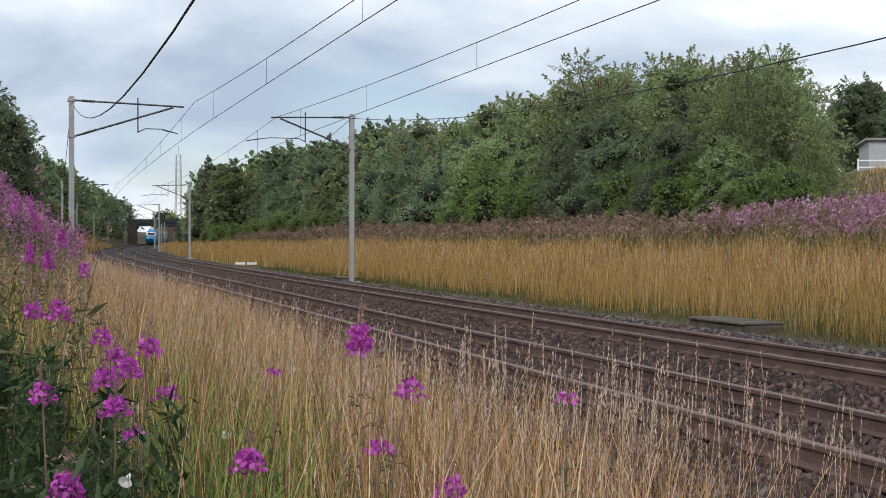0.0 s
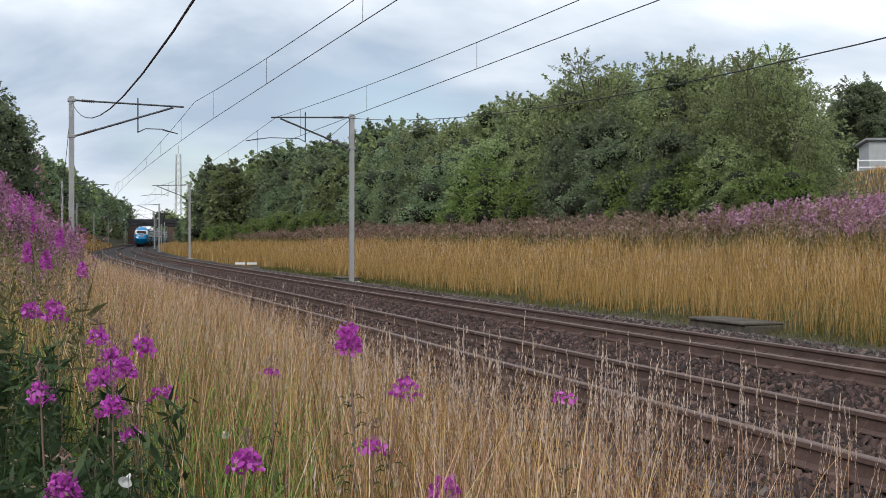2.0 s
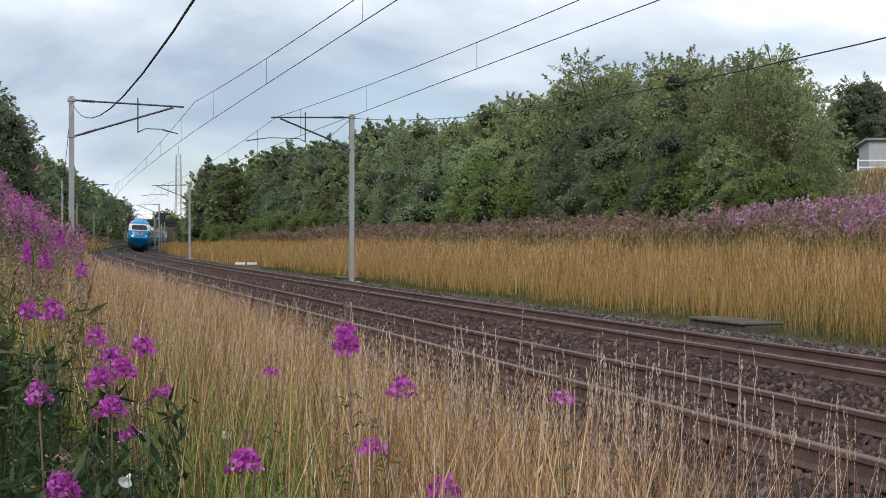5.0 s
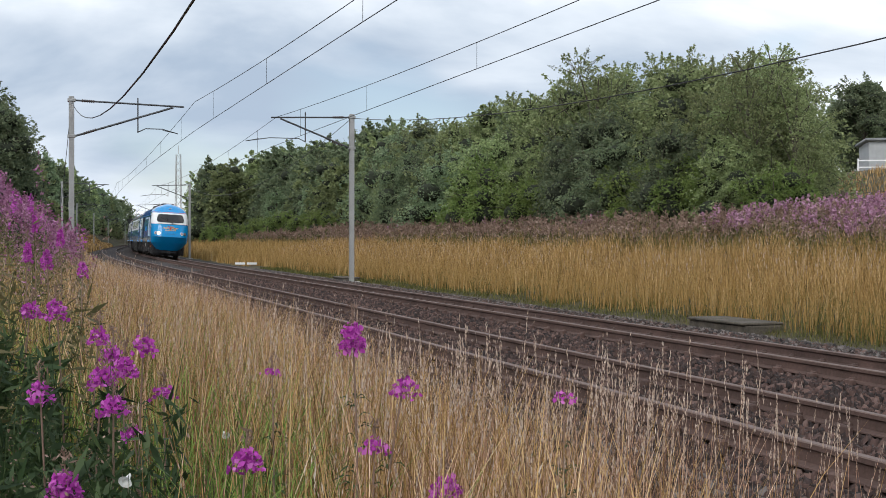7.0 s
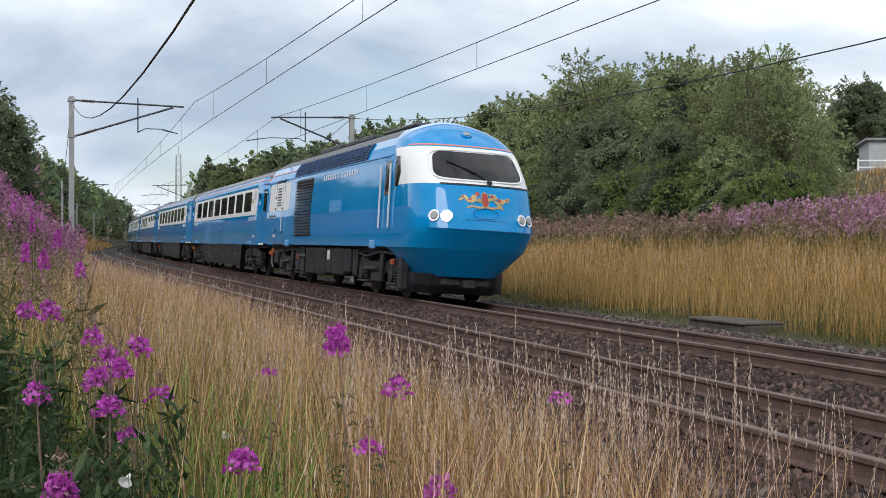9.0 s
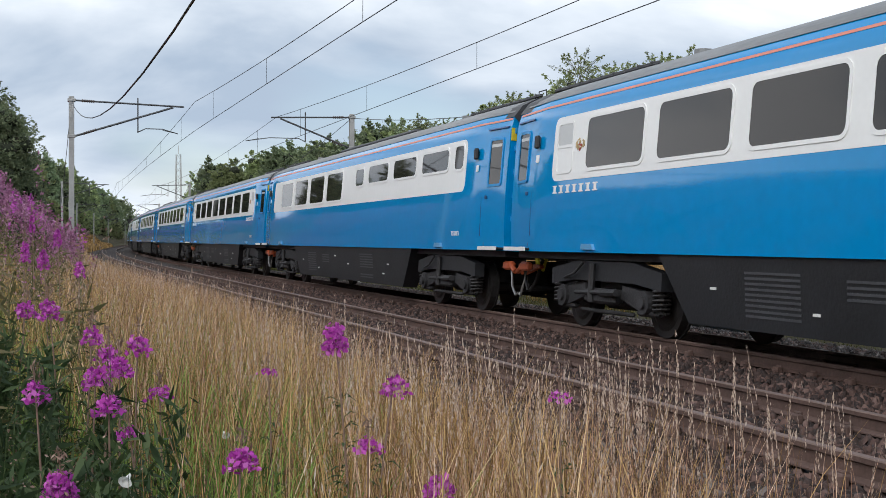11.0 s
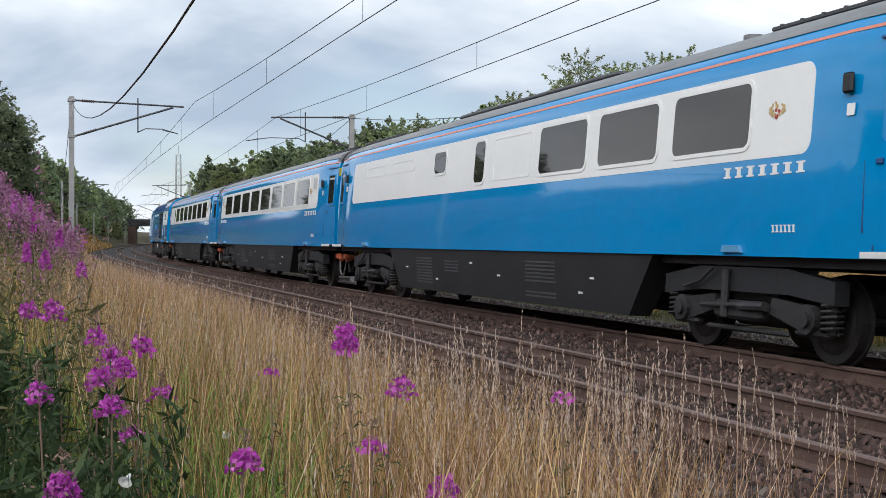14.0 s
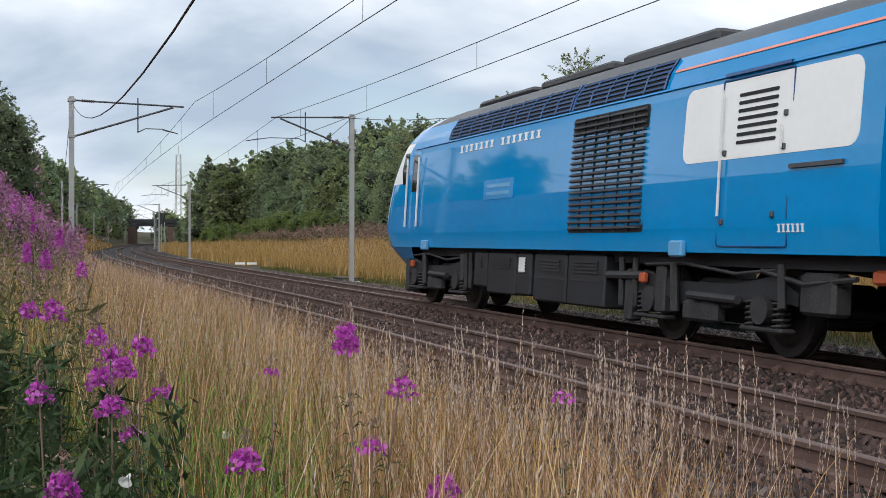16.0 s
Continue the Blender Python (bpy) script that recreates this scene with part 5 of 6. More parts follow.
grass_field("dry_grass", 26000, (-12, 6), (-10.5, -5.6), 0.86, 0.0066, STRAW, "dense straw-coloured dry grass beside the track", 11, 0.38, heads=1300, keep=near_keep, segs=4, head_size=0.010)
grass_field("pinkish_grass", 21000, (-12, 14), (-8.6, -5.7), 0.84, 0.0048, STRAW_PINK, "pinkish dry grass stems beside the track", 12, 0.3, heads=2400, keep=near_keep, segs=4, head_size=0.010)
grass_field("strip_grass", 44000, (4, 60), (-8.4, -5.7), 0.75, 0.005, STRAW, "tall straw-coloured grass along the line", 13, 0.5, power=1.4, heads=3000, keep=near_keep, head_size=0.018)
grass_field("distant_strip_grass", 24000, (55, 260), (-10.0, -5.9), 0.85, 0.03, STRAW, "tall dry grass along the far part of the line", 14, 0.4, power=1.3, segs=2)
green_keep = lambda s, o, x, y, rg: (view_x(x, y) < -0.09 + rg.normal(0, 0.04, len(s))) & ((view_x(x, y) > -0.25) | (y > 4.4))
grass_field("green_grass", 28000, (-12, 8), (-11, -6.6), 0.69, 0.0075, GREENG, "lush green grass under the dry stems", 15, 0.8, keep=green_keep, segs=4)
grass_field("undergrowth", 14000, (-12, 8), (-10.5, -5.9), 0.38, 0.006, BANKGREEN, "short green undergrowth among dry grass", 16, 0.9,
            keep=lambda s, o, x, y, rg: (view_x(x, y) > -0.24) | (y > 4.4))
# far bank
grass_field("bank_grass", 80000, (0, 70), (3.95, 13.5), 0.85, 0.008, GOLDEN, "golden dry grass on the far bank", 21, 0.35, power=1.2, segs=2, heads=4000, head_mat=STRAW, head_size=0.04)
grass_field("bank_pale_grass", 34000, (0, 70), (5.5, 14.5), 1.0, 0.005, STRAW, "pale straw-coloured grass on the far bank", 27, 0.3, power=1.2, segs=2, heads=3000, head_size=0.035)
grass_field("bank_grass_edge", 20000, (-2, 60), (3.5, 5.0), 0.2, 0.008, BANKGREEN, "short green grass at the foot of the far bank", 22, 0.7)
grass_field("bank_green_patch", 9000, (-4, 9), (3.8, 7.5), 0.75, 0.008, BANKGREEN, "green grass patch low on the far bank", 28, 0.5, segs=2,
            keep=lambda s, o, x, y, rg: rg.random(len(s)) < np.clip((9 - s) / 8, 0, 1) * np.clip((7.5 - o) / 2.5, 0, 1))
grass_field("bank_top_grass", 16000, (0, 60), (10.3, 14.2), 1.15, 0.007, BANKGREEN, "tall olive-green grass between dry grass and willowherb", 29, 0.4, segs=2, heads=2500, head_mat=SEEDY, head_size=0.03)
grass_field("bank_green_grass", 22000, (-4, 60), (4.0, 13), 0.5, 0.01, BANKGREEN, "green grass low in the far bank", 26, 0.6)
grass_field("distant_bank_grass", 42000, (65, 300), (3.5, 14), 0.9, 0.03, GOLDEN, "golden dry grass on the distant bank", 23, 0.35, power=1.4, segs=2)
grass_field("field_grass", 22000, (-12, 60), (17, 48), 0.5, 0.02, STRAW, "pale dry grass of the field above the bank", 24, 0.4, segs=2)
grass_field("left_bank_grass", 30000, (8, 120), (-24, -8), 0.6, 0.02, GREENG, "green grass under the willowherb on the bank", 25, 0.5, segs=2)


def herb_mass(name, n, s_rng, o_rng, h, flower, leaf, label, seed, spike=0.3, per=22, leaves=26, size=0.022, lsize=0.06, power=1.0, keep=None):
    """Many willowherb plants: thin stems with leaves and a spike of flowers at the top."""
    rg = np.random.default_rng(seed)
    s = s_rng[0] + (s_rng[1] - s_rng[0]) * rg.random(n) ** power
    o = o_rng[0] + (o_rng[1] - o_rng[0]) * rg.random(n)
    x, y = at_many(s, o)
    ok = (y > 2.0) & clump_mask(s, o, rg, 0.6, seed * 0.7, -0.35)
    if keep is not None:
        ok &= keep(s, o, x, y, rg)
    s, o, x, y = s[ok], o[ok], x[ok], y[ok]
    n = len(s)
    z = ground_z(s, o) - 0.03
    hh = h * (0.7 + 0.45 * rg.random(n)) * (1 + 0.15 * hash_noise(s * 0.9, o, 0.3))
    d = np.hypot(x, y)
    grow = np.clip(d / 14, 1, 4) ** 0.6
    v1, f1, tip = blades(x, y, z, hh, np.maximum(0.008, d * 0.0006), 0.18, rg, 2)
    root = np.stack([x, y, z], -1)
    q = 0.12 + 0.62 * rg.random((n, leaves))
    c = root[:, None] + tip[:, None] * q[..., None]
    c[..., 2] += 0
    r = rg.normal(0, 1, (n, leaves, 3))
    r[..., 2] *= 0.3
    c = c + r * lsize * 0.6 * grow[:, None, None]
    v2, f2 = specks(c.reshape(-1, 3), np.repeat(lsize * grow, leaves) * (0.6 + 0.8 * rg.random(n * leaves)), rg, up=0.4, long=1.0, wide=0.17)
    v, f = join([(v1, f1), (v2, f2)])
    stuff(name + "_leaves", v, f, leaf, label + ", leafy stems", "willowherb")
    q = rg.random((n, per))
    c = root[:, None] + tip[:, None] * (1 - spike * q[..., None])
    wd = 0.012 + 0.035 * q
    c = c + rg.normal(0, 1, (n, per, 3)) * wd[..., None] * grow[:, None, None] ** 0.5
    v, f = specks(c.reshape(-1, 3), np.repeat(size * grow, per) * (0.6 + 0.8 * rg.random(n * per)), rg, up=0.1, long=0.8, wide=0.4)
    stuff(name + "_spikes", v, f, flower, label + ", flower spikes", "willowherb")


left_keep = lambda s, o, x, y, rg: rg.random(len(s)) < np.clip((-7.85 - o) / 0.5, 0.0, 1)
herb_mass("willowherb_bank", 9500, (9, 60), (-16, -7.9), 1.25, MAUVE, WEEDLEAF, "mauve flowering willowherb on the bank", 31, spike=0.45, per=36, leaves=16, size=0.034, power=1.2, keep=left_keep)
herb_mass("willowherb_bright", 260, (8, 26), (-12, -8.0), 1.2, MAGENTA, WEEDLEAF, "bright magenta willowherb on the bank", 32, spike=0.3, per=30, size=0.028, keep=left_keep)
herb_mass("distant_willowherb", 2200, (58, 230), (-16, -9.5), 1.3, MAUVE, BROWNLEAF, "distant willowherb along the line", 33, per=14, leaves=14, size=0.04, lsize=0.09)
herb_mass("seeding_willowherb", 5200, (0, 75), (11.0, 17.5), 1.2, SEEDY, BROWNLEAF, "brown seeding willowherb on the far bank", 34, spike=0.45, per=18, leaves=14, size=0.04, lsize=0.07)
pink_keep = lambda s, o, x, y, rg: hash_noise(s * 0.25, o * 0.4, 4.0) + np.clip((23 - s) * 0.1, -0.6, 0.9) > 0.1
herb_mass("pink_willowherb", 5000, (-6, 75), (12.0, 18.0), 1.3, FADED, BROWNLEAF, "mauve willowherb on the far bank", 35, spike=0.4, per=26, leaves=14, size=0.038, lsize=0.07, keep=pink_keep)
herb_mass("seeding_willowherb_far", 3000, (75, 200), (11.0, 17), 1.3, SEEDY, BROWNLEAF, "distant seeding willowherb on the bank", 36, per=14, leaves=14, size=0.05, lsize=0.1)
herb_mass("foreground_herbs", 3000, (-12, 3), (-11.5, -8.2), 0.84, SEEDY, WEEDLEAF, "dark leafy herbs in the foreground", 37, per=6, leaves=120, size=0.006, lsize=0.04,
          keep=lambda s, o, x, y, rg: (view_x(x, y) < -0.20 - 0.045 * (y - 2.2) + rg.normal(0, 0.008, len(s))) & (y < 4.6))
herb_mass("fading_willowherb", 900, (-9, 12), (-13, -8.2), 1.18, SEEDY, BROWNLEAF, "fading brown willowherb between grass and bank", 38, spike=0.45, per=50, leaves=46, size=0.010, lsize=0.045,
          keep=lambda s, o, x, y, rg: (view_x(x, y) < -0.285 + rg.normal(0, 0.012, len(s))) & (y > 3.9))
herb_mass("pale_willowherb", 420, (-6, 14), (-13, -8.2), 1.3, MAUVE, BROWNLEAF, "mauve willowherb between grass and bank", 39, spike=0.35, per=40, leaves=30, size=0.016, lsize=0.05,
          keep=lambda s, o, x, y, rg: (view_x(x, y) < -0.30 + rg.normal(0, 0.012, len(s))) & (y > 5.5))


# ---- single willowherb plants close to the camera ----
SWAYING = []


def willowherb(x, y, top, head, seed, amp, petals=70):
    rg = np.random.default_rng(seed)
    z0 = 0.12
    h = top - z0
    ob = thing("willowherb", "magenta flowering willowherb stem among dry grass", "willowherb", "foreground willowherbs")
    lean = rg.normal(0, 0.03, 2)
    stem = [(lean[0] * h * q * q, lean[1] * h * q * q, h * q) for q in np.linspace(0, 1.06, 9)]
    part("stem", Geo().path(stem, [0.0045 * (1 - 0.75 * k / 8) + 0.001 for k in range(9)], 5), SEEDY, ob)
    n = 46
    q = 0.1 + 0.68 * rg.random(n)
    g = Geo()
    for k in range(n):
        a = rg.random() * 6.2832
        p = Vector((lean[0] * h * q[k] ** 2, lean[1] * h * q[k] ** 2, h * q[k]))
        ln = (0.05 + 0.05 * rg.random()) * (1.15 - 0.5 * q[k])
        dr = Vector((math.cos(a), math.sin(a), 0.55 - rg.random() * 0.7)).normalized()
        sdv = dr.cross(Vector((0, 0, 1))).normalized() * ln * 0.1
        mid = p + dr * ln * 0.5 + Vector((0, 0, 0.008))
        g.add([p, mid + sdv, p + dr * ln - Vector((0, 0, 0.012)), mid - sdv, mid - Vector((0, 0, 0.003))], [(0, 1, 4), (1, 2, 4), (2, 3, 4), (3, 0, 4)])
    tagged(part("leaf_whorl", g, WEEDLEAF, ob), kind="stuff")
    petals = int(petals * 2.4)
    q = rg.random(petals)
    r = (0.012 + 0.034 * np.sqrt(q)) * np.sqrt(rg.random(petals)) * min(1.0, 4.2 / y)
    a = rg.random(petals) * 6.2832
    c = np.stack([lean[0] * h + np.cos(a) * r, lean[1] * h + np.sin(a) * r, h - head * q + rg.normal(0, 0.004, petals)], -1)
    v, f = specks(c, 0.0088, rg, up=0.0, long=0.9, wide=0.65)
    me = fast_mesh("flower_spike", v, f, MAGENTA)
    fl = new("flower_spike", me)
    fl.parent = ob
    tagged(fl, "magenta flower spike")
    q = rg.random(30)
    c = np.stack([lean[0] * h + rg.normal(0, 0.006, 30) * (1 + q), lean[1] * h + rg.normal(0, 0.006, 30), h + 0.06 * (1 - q)], -1)
    v, f = specks(c, 0.008, rg, up=1.5, long=1.2, wide=0.3)
    bud = new("bud", fast_mesh("bud", v, f, SEEDY))
    bud.parent = ob
    tagged(bud, kind="stuff")
    tagged(fl, kind="stuff")
    ob.location = (x, y, z0)
    SWAYING.append((ob, (x, y, z0), amp, seed))
    return ob


def on_ray(px, py, d):
    """Place at distance d ahead, for a bearing and a slope."""
    return px * d, d, 1.347 + py * d


# bearing, slope, distance and length of the flower head
for k, (bx, by, d, hd, amp, pt) in enumerate((
        (-0.0700, -0.071, 3.6, 0.085, 1.0, 110), (-0.3060, -0.052, 4.2, 0.06, 0.5, 60), (-0.2900, -0.076, 4.0, 0.05, 0.5, 50), (-0.2500, -0.080, 3.8, 0.055, 0.5, 50),
        (-0.2745, -0.090, 3.7, 0.045, 0.4, 50), (-0.2615, -0.101, 3.5, 0.05, 0.4, 70), (-0.2860, -0.108, 3.4, 0.05, 0.4, 60), (-0.2680, -0.130, 3.2, 0.04, 0.3, 60),
        (-0.0570, -0.115, 3.3, 0.05, 0.6, 40), (-0.1690, -0.176, 2.9, 0.045, 0.3, 70), (-0.0590, -0.165, 3.1, 0.035, 0.5, 30), (0.0020, -0.195, 2.9, 0.05, 0.5, 60),
        (-0.3000, -0.195, 2.7, 0.06, 0.3, 110), (-0.3480, -0.054, 4.4, 0.05, 0.4, 50), (-0.3180, -0.010, 6.0, 0.09, 0.3, 80), (-0.3400, -0.004, 6.5, 0.1, 0.3, 80),
        (-0.3080, 0.006, 7.0, 0.09, 0.3, 80), (-0.2950, -0.020, 6.0, 0.07, 0.3, 60), (-0.3300, 0.018, 8.0, 0.1, 0.3, 80), (-0.2250, -0.125, 3.6, 0.03, 0.4, 30),
        (-0.1370, -0.108, 4.2, 0.02, 0.3, 14), (0.0980, -0.125, 4.0, 0.03, 0.4, 20), (-0.2400, -0.155, 3.3, 0.03, 0.3, 24), (-0.3200, -0.120, 3.2, 0.05, 0.3, 40))):
    x, y, z = on_ray(bx, by, d)
    willowherb(x, y, z + 0.01, hd, 100 + k, amp, pt)


def stalk_clump(x, y, seed, n, h, amp):
    """A handful of tall bleached grass stalks with feathery heads."""
    rg = np.random.default_rng(seed)
    ob = thing("grass_clump", "tall bleached grass stalks with pale feathery heads", "grass clump", "foreground grass clumps")
    px, py = rg.normal(0, 0.22, n), rg.normal(0, 0.22, n)
    hh = h * (0.75 + 0.35 * rg.random(n))
    v, f, tip = blades(px, py, np.zeros(n), hh, np.full(n, 0.0046), 0.13, rg, 4)
    st = new("stalk_tuft", fast_mesh("stalk_tuft", v, f, STRAW_PINK))
    st.parent = ob
    m = 44
    q = rg.random((n, m))
    base = np.stack([px, py, np.zeros(n)], -1)
    dirv = tip / np.linalg.norm(tip, axis=1, keepdims=True)
    c = (base + tip)[:, None] + dirv[:, None] * (0.25 * q - 0.13)[..., None] + rg.normal(0, 0.0015, (n, m, 3))
    v, f = specks(c.reshape(-1, 3), 0.008, rg, up=7, long=1.1, wide=0.2)
    hd = new("seed_head_tuft", fast_mesh("seed_head_tuft", v, f, HEADS))
    hd.parent = ob
    tagged(hd, kind="stuff")
    tagged(st, kind="stuff")
    z0 = 0.02
    ob.location = (x, y, z0)
    SWAYING.append((ob, (x, y, z0), amp, seed))


for k, (bx, d, n, h) in enumerate(((-0.035, 4.4, 16, 0.98), (0.02, 4.8, 18, 0.98), (0.06, 4.5, 16, 0.95), (0.10, 4.7, 16, 0.95), (0.135, 5.0, 14, 0.9), (0.16, 4.6, 12, 0.84),
                                   (0.19, 5.2, 12, 0.8), (0.23, 4.8, 8, 0.72), (0.27, 4.9, 7, 0.66), (0.30, 5.2, 7, 0.62), (0.34, 4.9, 8, 0.62), (-0.10, 5.2, 16, 0.95),
                                   (-0.15, 6.0, 16, 0.98), (-0.19, 7.0, 18, 1.0), (0.0, 3.6, 14, 0.78), (0.08, 3.4, 14, 0.7), (0.14, 3.4, 14, 0.66), (-0.12, 3.2, 8, 0.66), (-0.16, 3.0, 8, 0.6))):
    stalk_clump(bx * d, d, 300 + k, int(n * 1.5), h * 0.88, 0.9)


def bindweed(x, y, z, seed):
    ob = thing("bindweed_flower", "white bindweed flower hanging on green grass", "flower", "white flowers")
    g = Geo()
    rings = []
    for r, dz in ((0.003, -0.03), (0.005, -0.018), (0.010, -0.004), (0.016, 0.0)):
        rings.append([(dz, r * math.cos(6.2832 * k / 14) * (1 + 0.06 * (k % 2)), r * math.sin(6.2832 * k / 14)) for k in range(14)])
    g.loft(rings, True)
    part("petal_funnel", g, PETAL_WHITE, ob)
    part("stalk", Geo().path([(-0.03, 0, 0), (-0.05, 0.01, -0.2), (-0.04, 0.0, 0.1 - z)], 0.002, 4), WEEDLEAF, ob)
    ob.matrix_basis = pose(x, y, z, 0, 25, -100 + 40 * (seed % 3))


for k, (bx, by, d) in enumerate(((-0.258, -0.197, 2.8), (-0.176, -0.159, 5.0))):
    bindweed(*on_ray(bx, by, d), k)


# ---- trees ----
def leaf_tris(c, size, rg):
    """Small pointed leaves, one triangle each, lying mostly flat round the points c."""
    n = len(c)
    d = rg.normal(0, 1, (n, 3)) * (1, 1, 0.8)
    d /= np.linalg.norm(d, axis=1, keepdims=True)
    e = np.cross(d, rg.normal(0, 1.0, (n, 3)) + (0, 0, 0.4))
    e /= np.linalg.norm(e, axis=1, keepdims=True) + 1e-9
    s = (size * (0.6 + 0.8 * rg.random(n)))[:, None]
    v = np.stack([c - d * s * 0.6 + e * s * 0.55, c + d * s * 1.1, c - d * s * 0.6 - e * s * 0.55], 1).reshape(-1, 3)
    return v, np.arange(n * 3).reshape(-1, 3)


def tree(name, height, radius, leaf, seed, n_leaf, size, lobes=11, trunk_h=0.3, label="", airy=0.0):
    """A tapered trunk with limbs and a crown of many small leaves in uneven lobes."""
    rg = np.random.default_rng(seed)
    ob = thing(name, label, "tree", "trees along the line")
    g = Geo()
    tip = Vector((rg.normal(0, 0.25), rg.normal(0, 0.25), height * 0.86))
    g.path([(0, 0, -0.3), (tip.x * 0.3, tip.y * 0.2, height * 0.3), (tip.x * 0.7, tip.y * 0.8, height * 0.6), tip], [0.035 * height * 0.62, 0.02 * height, 0.011 * height, 0.02], 7)
    centres = []
    for k in range(lobes):
        a = 6.2832 * k / lobes * 1.618 * 2 + rg.random()
        hz = height * (trunk_h + (0.92 - trunk_h) * (k + 0.5) / lobes)
        spread = radius * (1.05 - 0.75 * ((hz / height - trunk_h) / (1 - trunk_h)) ** 1.6) * (0.45 + 0.3 * rg.random())
        c = Vector((math.cos(a) * spread, math.sin(a) * spread, hz))
        rad = radius * (0.40 + 0.22 * rg.random()) * (1.0 - 0.35 * (hz / height))
        centres.append((c, rad))
        g.path([(tip.x * 0.4, tip.y * 0.4, hz * 0.55), (c.x * 0.5, c.y * 0.5, hz * 0.85), c], [0.008 * height, 0.005 * height, 0.015], 5)
        for j in range(2):
            e = c + Vector(rg.normal(0, 1, 3)).normalized() * rad * 1.15
            g.path([c, (c + e) / 2 + Vector((0, 0, 0.1)), e], [0.02, 0.014, 0.006], 4)
    part("trunk", g, BARK, ob, "grey-brown trunk and limbs")
    gi = Geo()
    pts, twigs = [], Geo()
    per, each = n_leaf // lobes // 30, 30
    for c, rad in centres:
        d = rg.normal(0, 1, (per, 3))
        d /= np.linalg.norm(d, axis=1, keepdims=True)
        # leaves gather on flat, drooping sprays over an uneven surface
        lump = 0.80 + 0.30 * np.sin(d[:, 0] * 5 + seed) * np.cos(d[:, 1] * 6 + rad * 9) + 0.16 * np.sin(d[:, 2] * 11 + d[:, 0] * 7)
        rr = rad * lump * (1.06 - 0.42 * rg.random(per) ** 2)
        p = np.array(c)[None] + d * rr[:, None] * (1, 1, 0.92)
        wide = radius * 0.062 * (0.6 + 0.8 * rg.random((per, 1, 1)))
        off = rg.normal(0, 1, (per, each, 3)) * wide * (1, 1, 0.38)
        out = (off * d[:, None]).sum(-1)
        off[..., 2] -= 0.5 * out + 0.6 * (off[..., :2] ** 2).sum(-1) / wide[..., 0]
        pts.append((p[:, None] + off).reshape(-1, 3))
        # added dark ball in each lobe: closes see-through gaps and paints inner shade
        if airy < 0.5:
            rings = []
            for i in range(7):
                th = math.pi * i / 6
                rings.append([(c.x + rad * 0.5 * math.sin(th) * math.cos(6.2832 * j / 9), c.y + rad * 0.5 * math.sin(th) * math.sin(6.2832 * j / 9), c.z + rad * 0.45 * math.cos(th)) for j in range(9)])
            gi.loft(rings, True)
    # outer sprays and bare twigs that break the outline
    sp = []
    for k in range(60):
        c, rad = centres[int(rg.integers(lobes // 3, lobes))]
        d = rg.normal(0, 1, 3)
        d[2] = abs(d[2]) * 1.3
        d /= np.linalg.norm(d)
        m = 30
        q = rg.random(m) ** 0.8
        reach = rg.uniform(0.35, 0.75)
        sp.append(np.array(c) + d * (rad * (0.8 + reach * q))[:, None] + rg.normal(0, 0.035 * radius, (m, 3)) * (1.15 - q)[:, None])
        if n_leaf > 8000:
            e = c + Vector(d) * rad * (0.85 + reach)
            twigs.path([c + Vector(d) * rad * 0.3, c + Vector(d) * rad * 0.8 + Vector((0, 0, 0.05)), e], [0.016, 0.011, 0.005], 3)
    v, f = leaf_tris(np.concatenate(pts + sp), size, rg)
    cr = new("crown", fast_mesh("crown", v, f, leaf))
    cr.parent = ob
    tagged(cr, "uneven leafy crown")
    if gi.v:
        tagged(part("inner_growth", gi, CROWN_SHADE, ob), kind="stuff")
    if twigs.v:
        tagged(part("fine_growth", twigs, BARK, ob), kind="stuff")
    return ob


KINDS = [tree("hawthorn_tree", 6.5, 3.1, LEAF_A, 51, 19000, 0.082, 13, 0.14, "bushy green hawthorn tree on the bank"),
         tree("hawthorn_tree", 6.0, 3.3, LEAF_B, 52, 19000, 0.082, 13, 0.12, "dark green bushy tree on the bank"),
         tree("willow_tree", 7.0, 2.9, LEAF_A, 53, 19000, 0.078, 12, 0.18, "green willow tree on the bank", 0.2),
         tree("ash_tree", 9.0, 3.4, LEAF_B, 54, 19000, 0.11, 14, 0.2, "dark green tall ash tree"),
         tree("bramble_bush", 3.2, 2.6, LEAF_C, 55, 15000, 0.07, 10, 0.05, "light green low bush on the bank"),
         tree("rowan_tree", 7.0, 2.4, LEAF_A, 56, 10000, 0.055, 10, 0.25, "thin open-crowned rowan tree", 0.9),
         tree("ash_tree", 9.0, 3.4, LEAF_B, 57, 7600, 0.17, 12, 0.1, "dark green tall ash tree in the distance"),
         tree("alder_tree", 9.0, 3.2, LEAF_A, 58, 7600, 0.17, 12, 0.08, "green alder tree in the distance")]
BASE_H = [6.5, 6.0, 7.0, 9.0, 3.2, 7.0, 9.0, 9.0]
USED = [False] * 8


def plant(kind, s, o, height, turn, wide=1.0):
    src = KINDS[kind]
    k = height / BASE_H[kind]
    p = at(s, o)
    z = float(ground_z(np.array([s]), np.array([o]))[0])
    m = pose(p.x, p.y, z, 0, 0, turn)
    if USED[kind]:
        ob = copy_thing(src, m)
    else:
        ob = src
        USED[kind] = True
        ob.matrix_basis = m
    ob.scale = (k * wide, k * wide, k)
    return ob


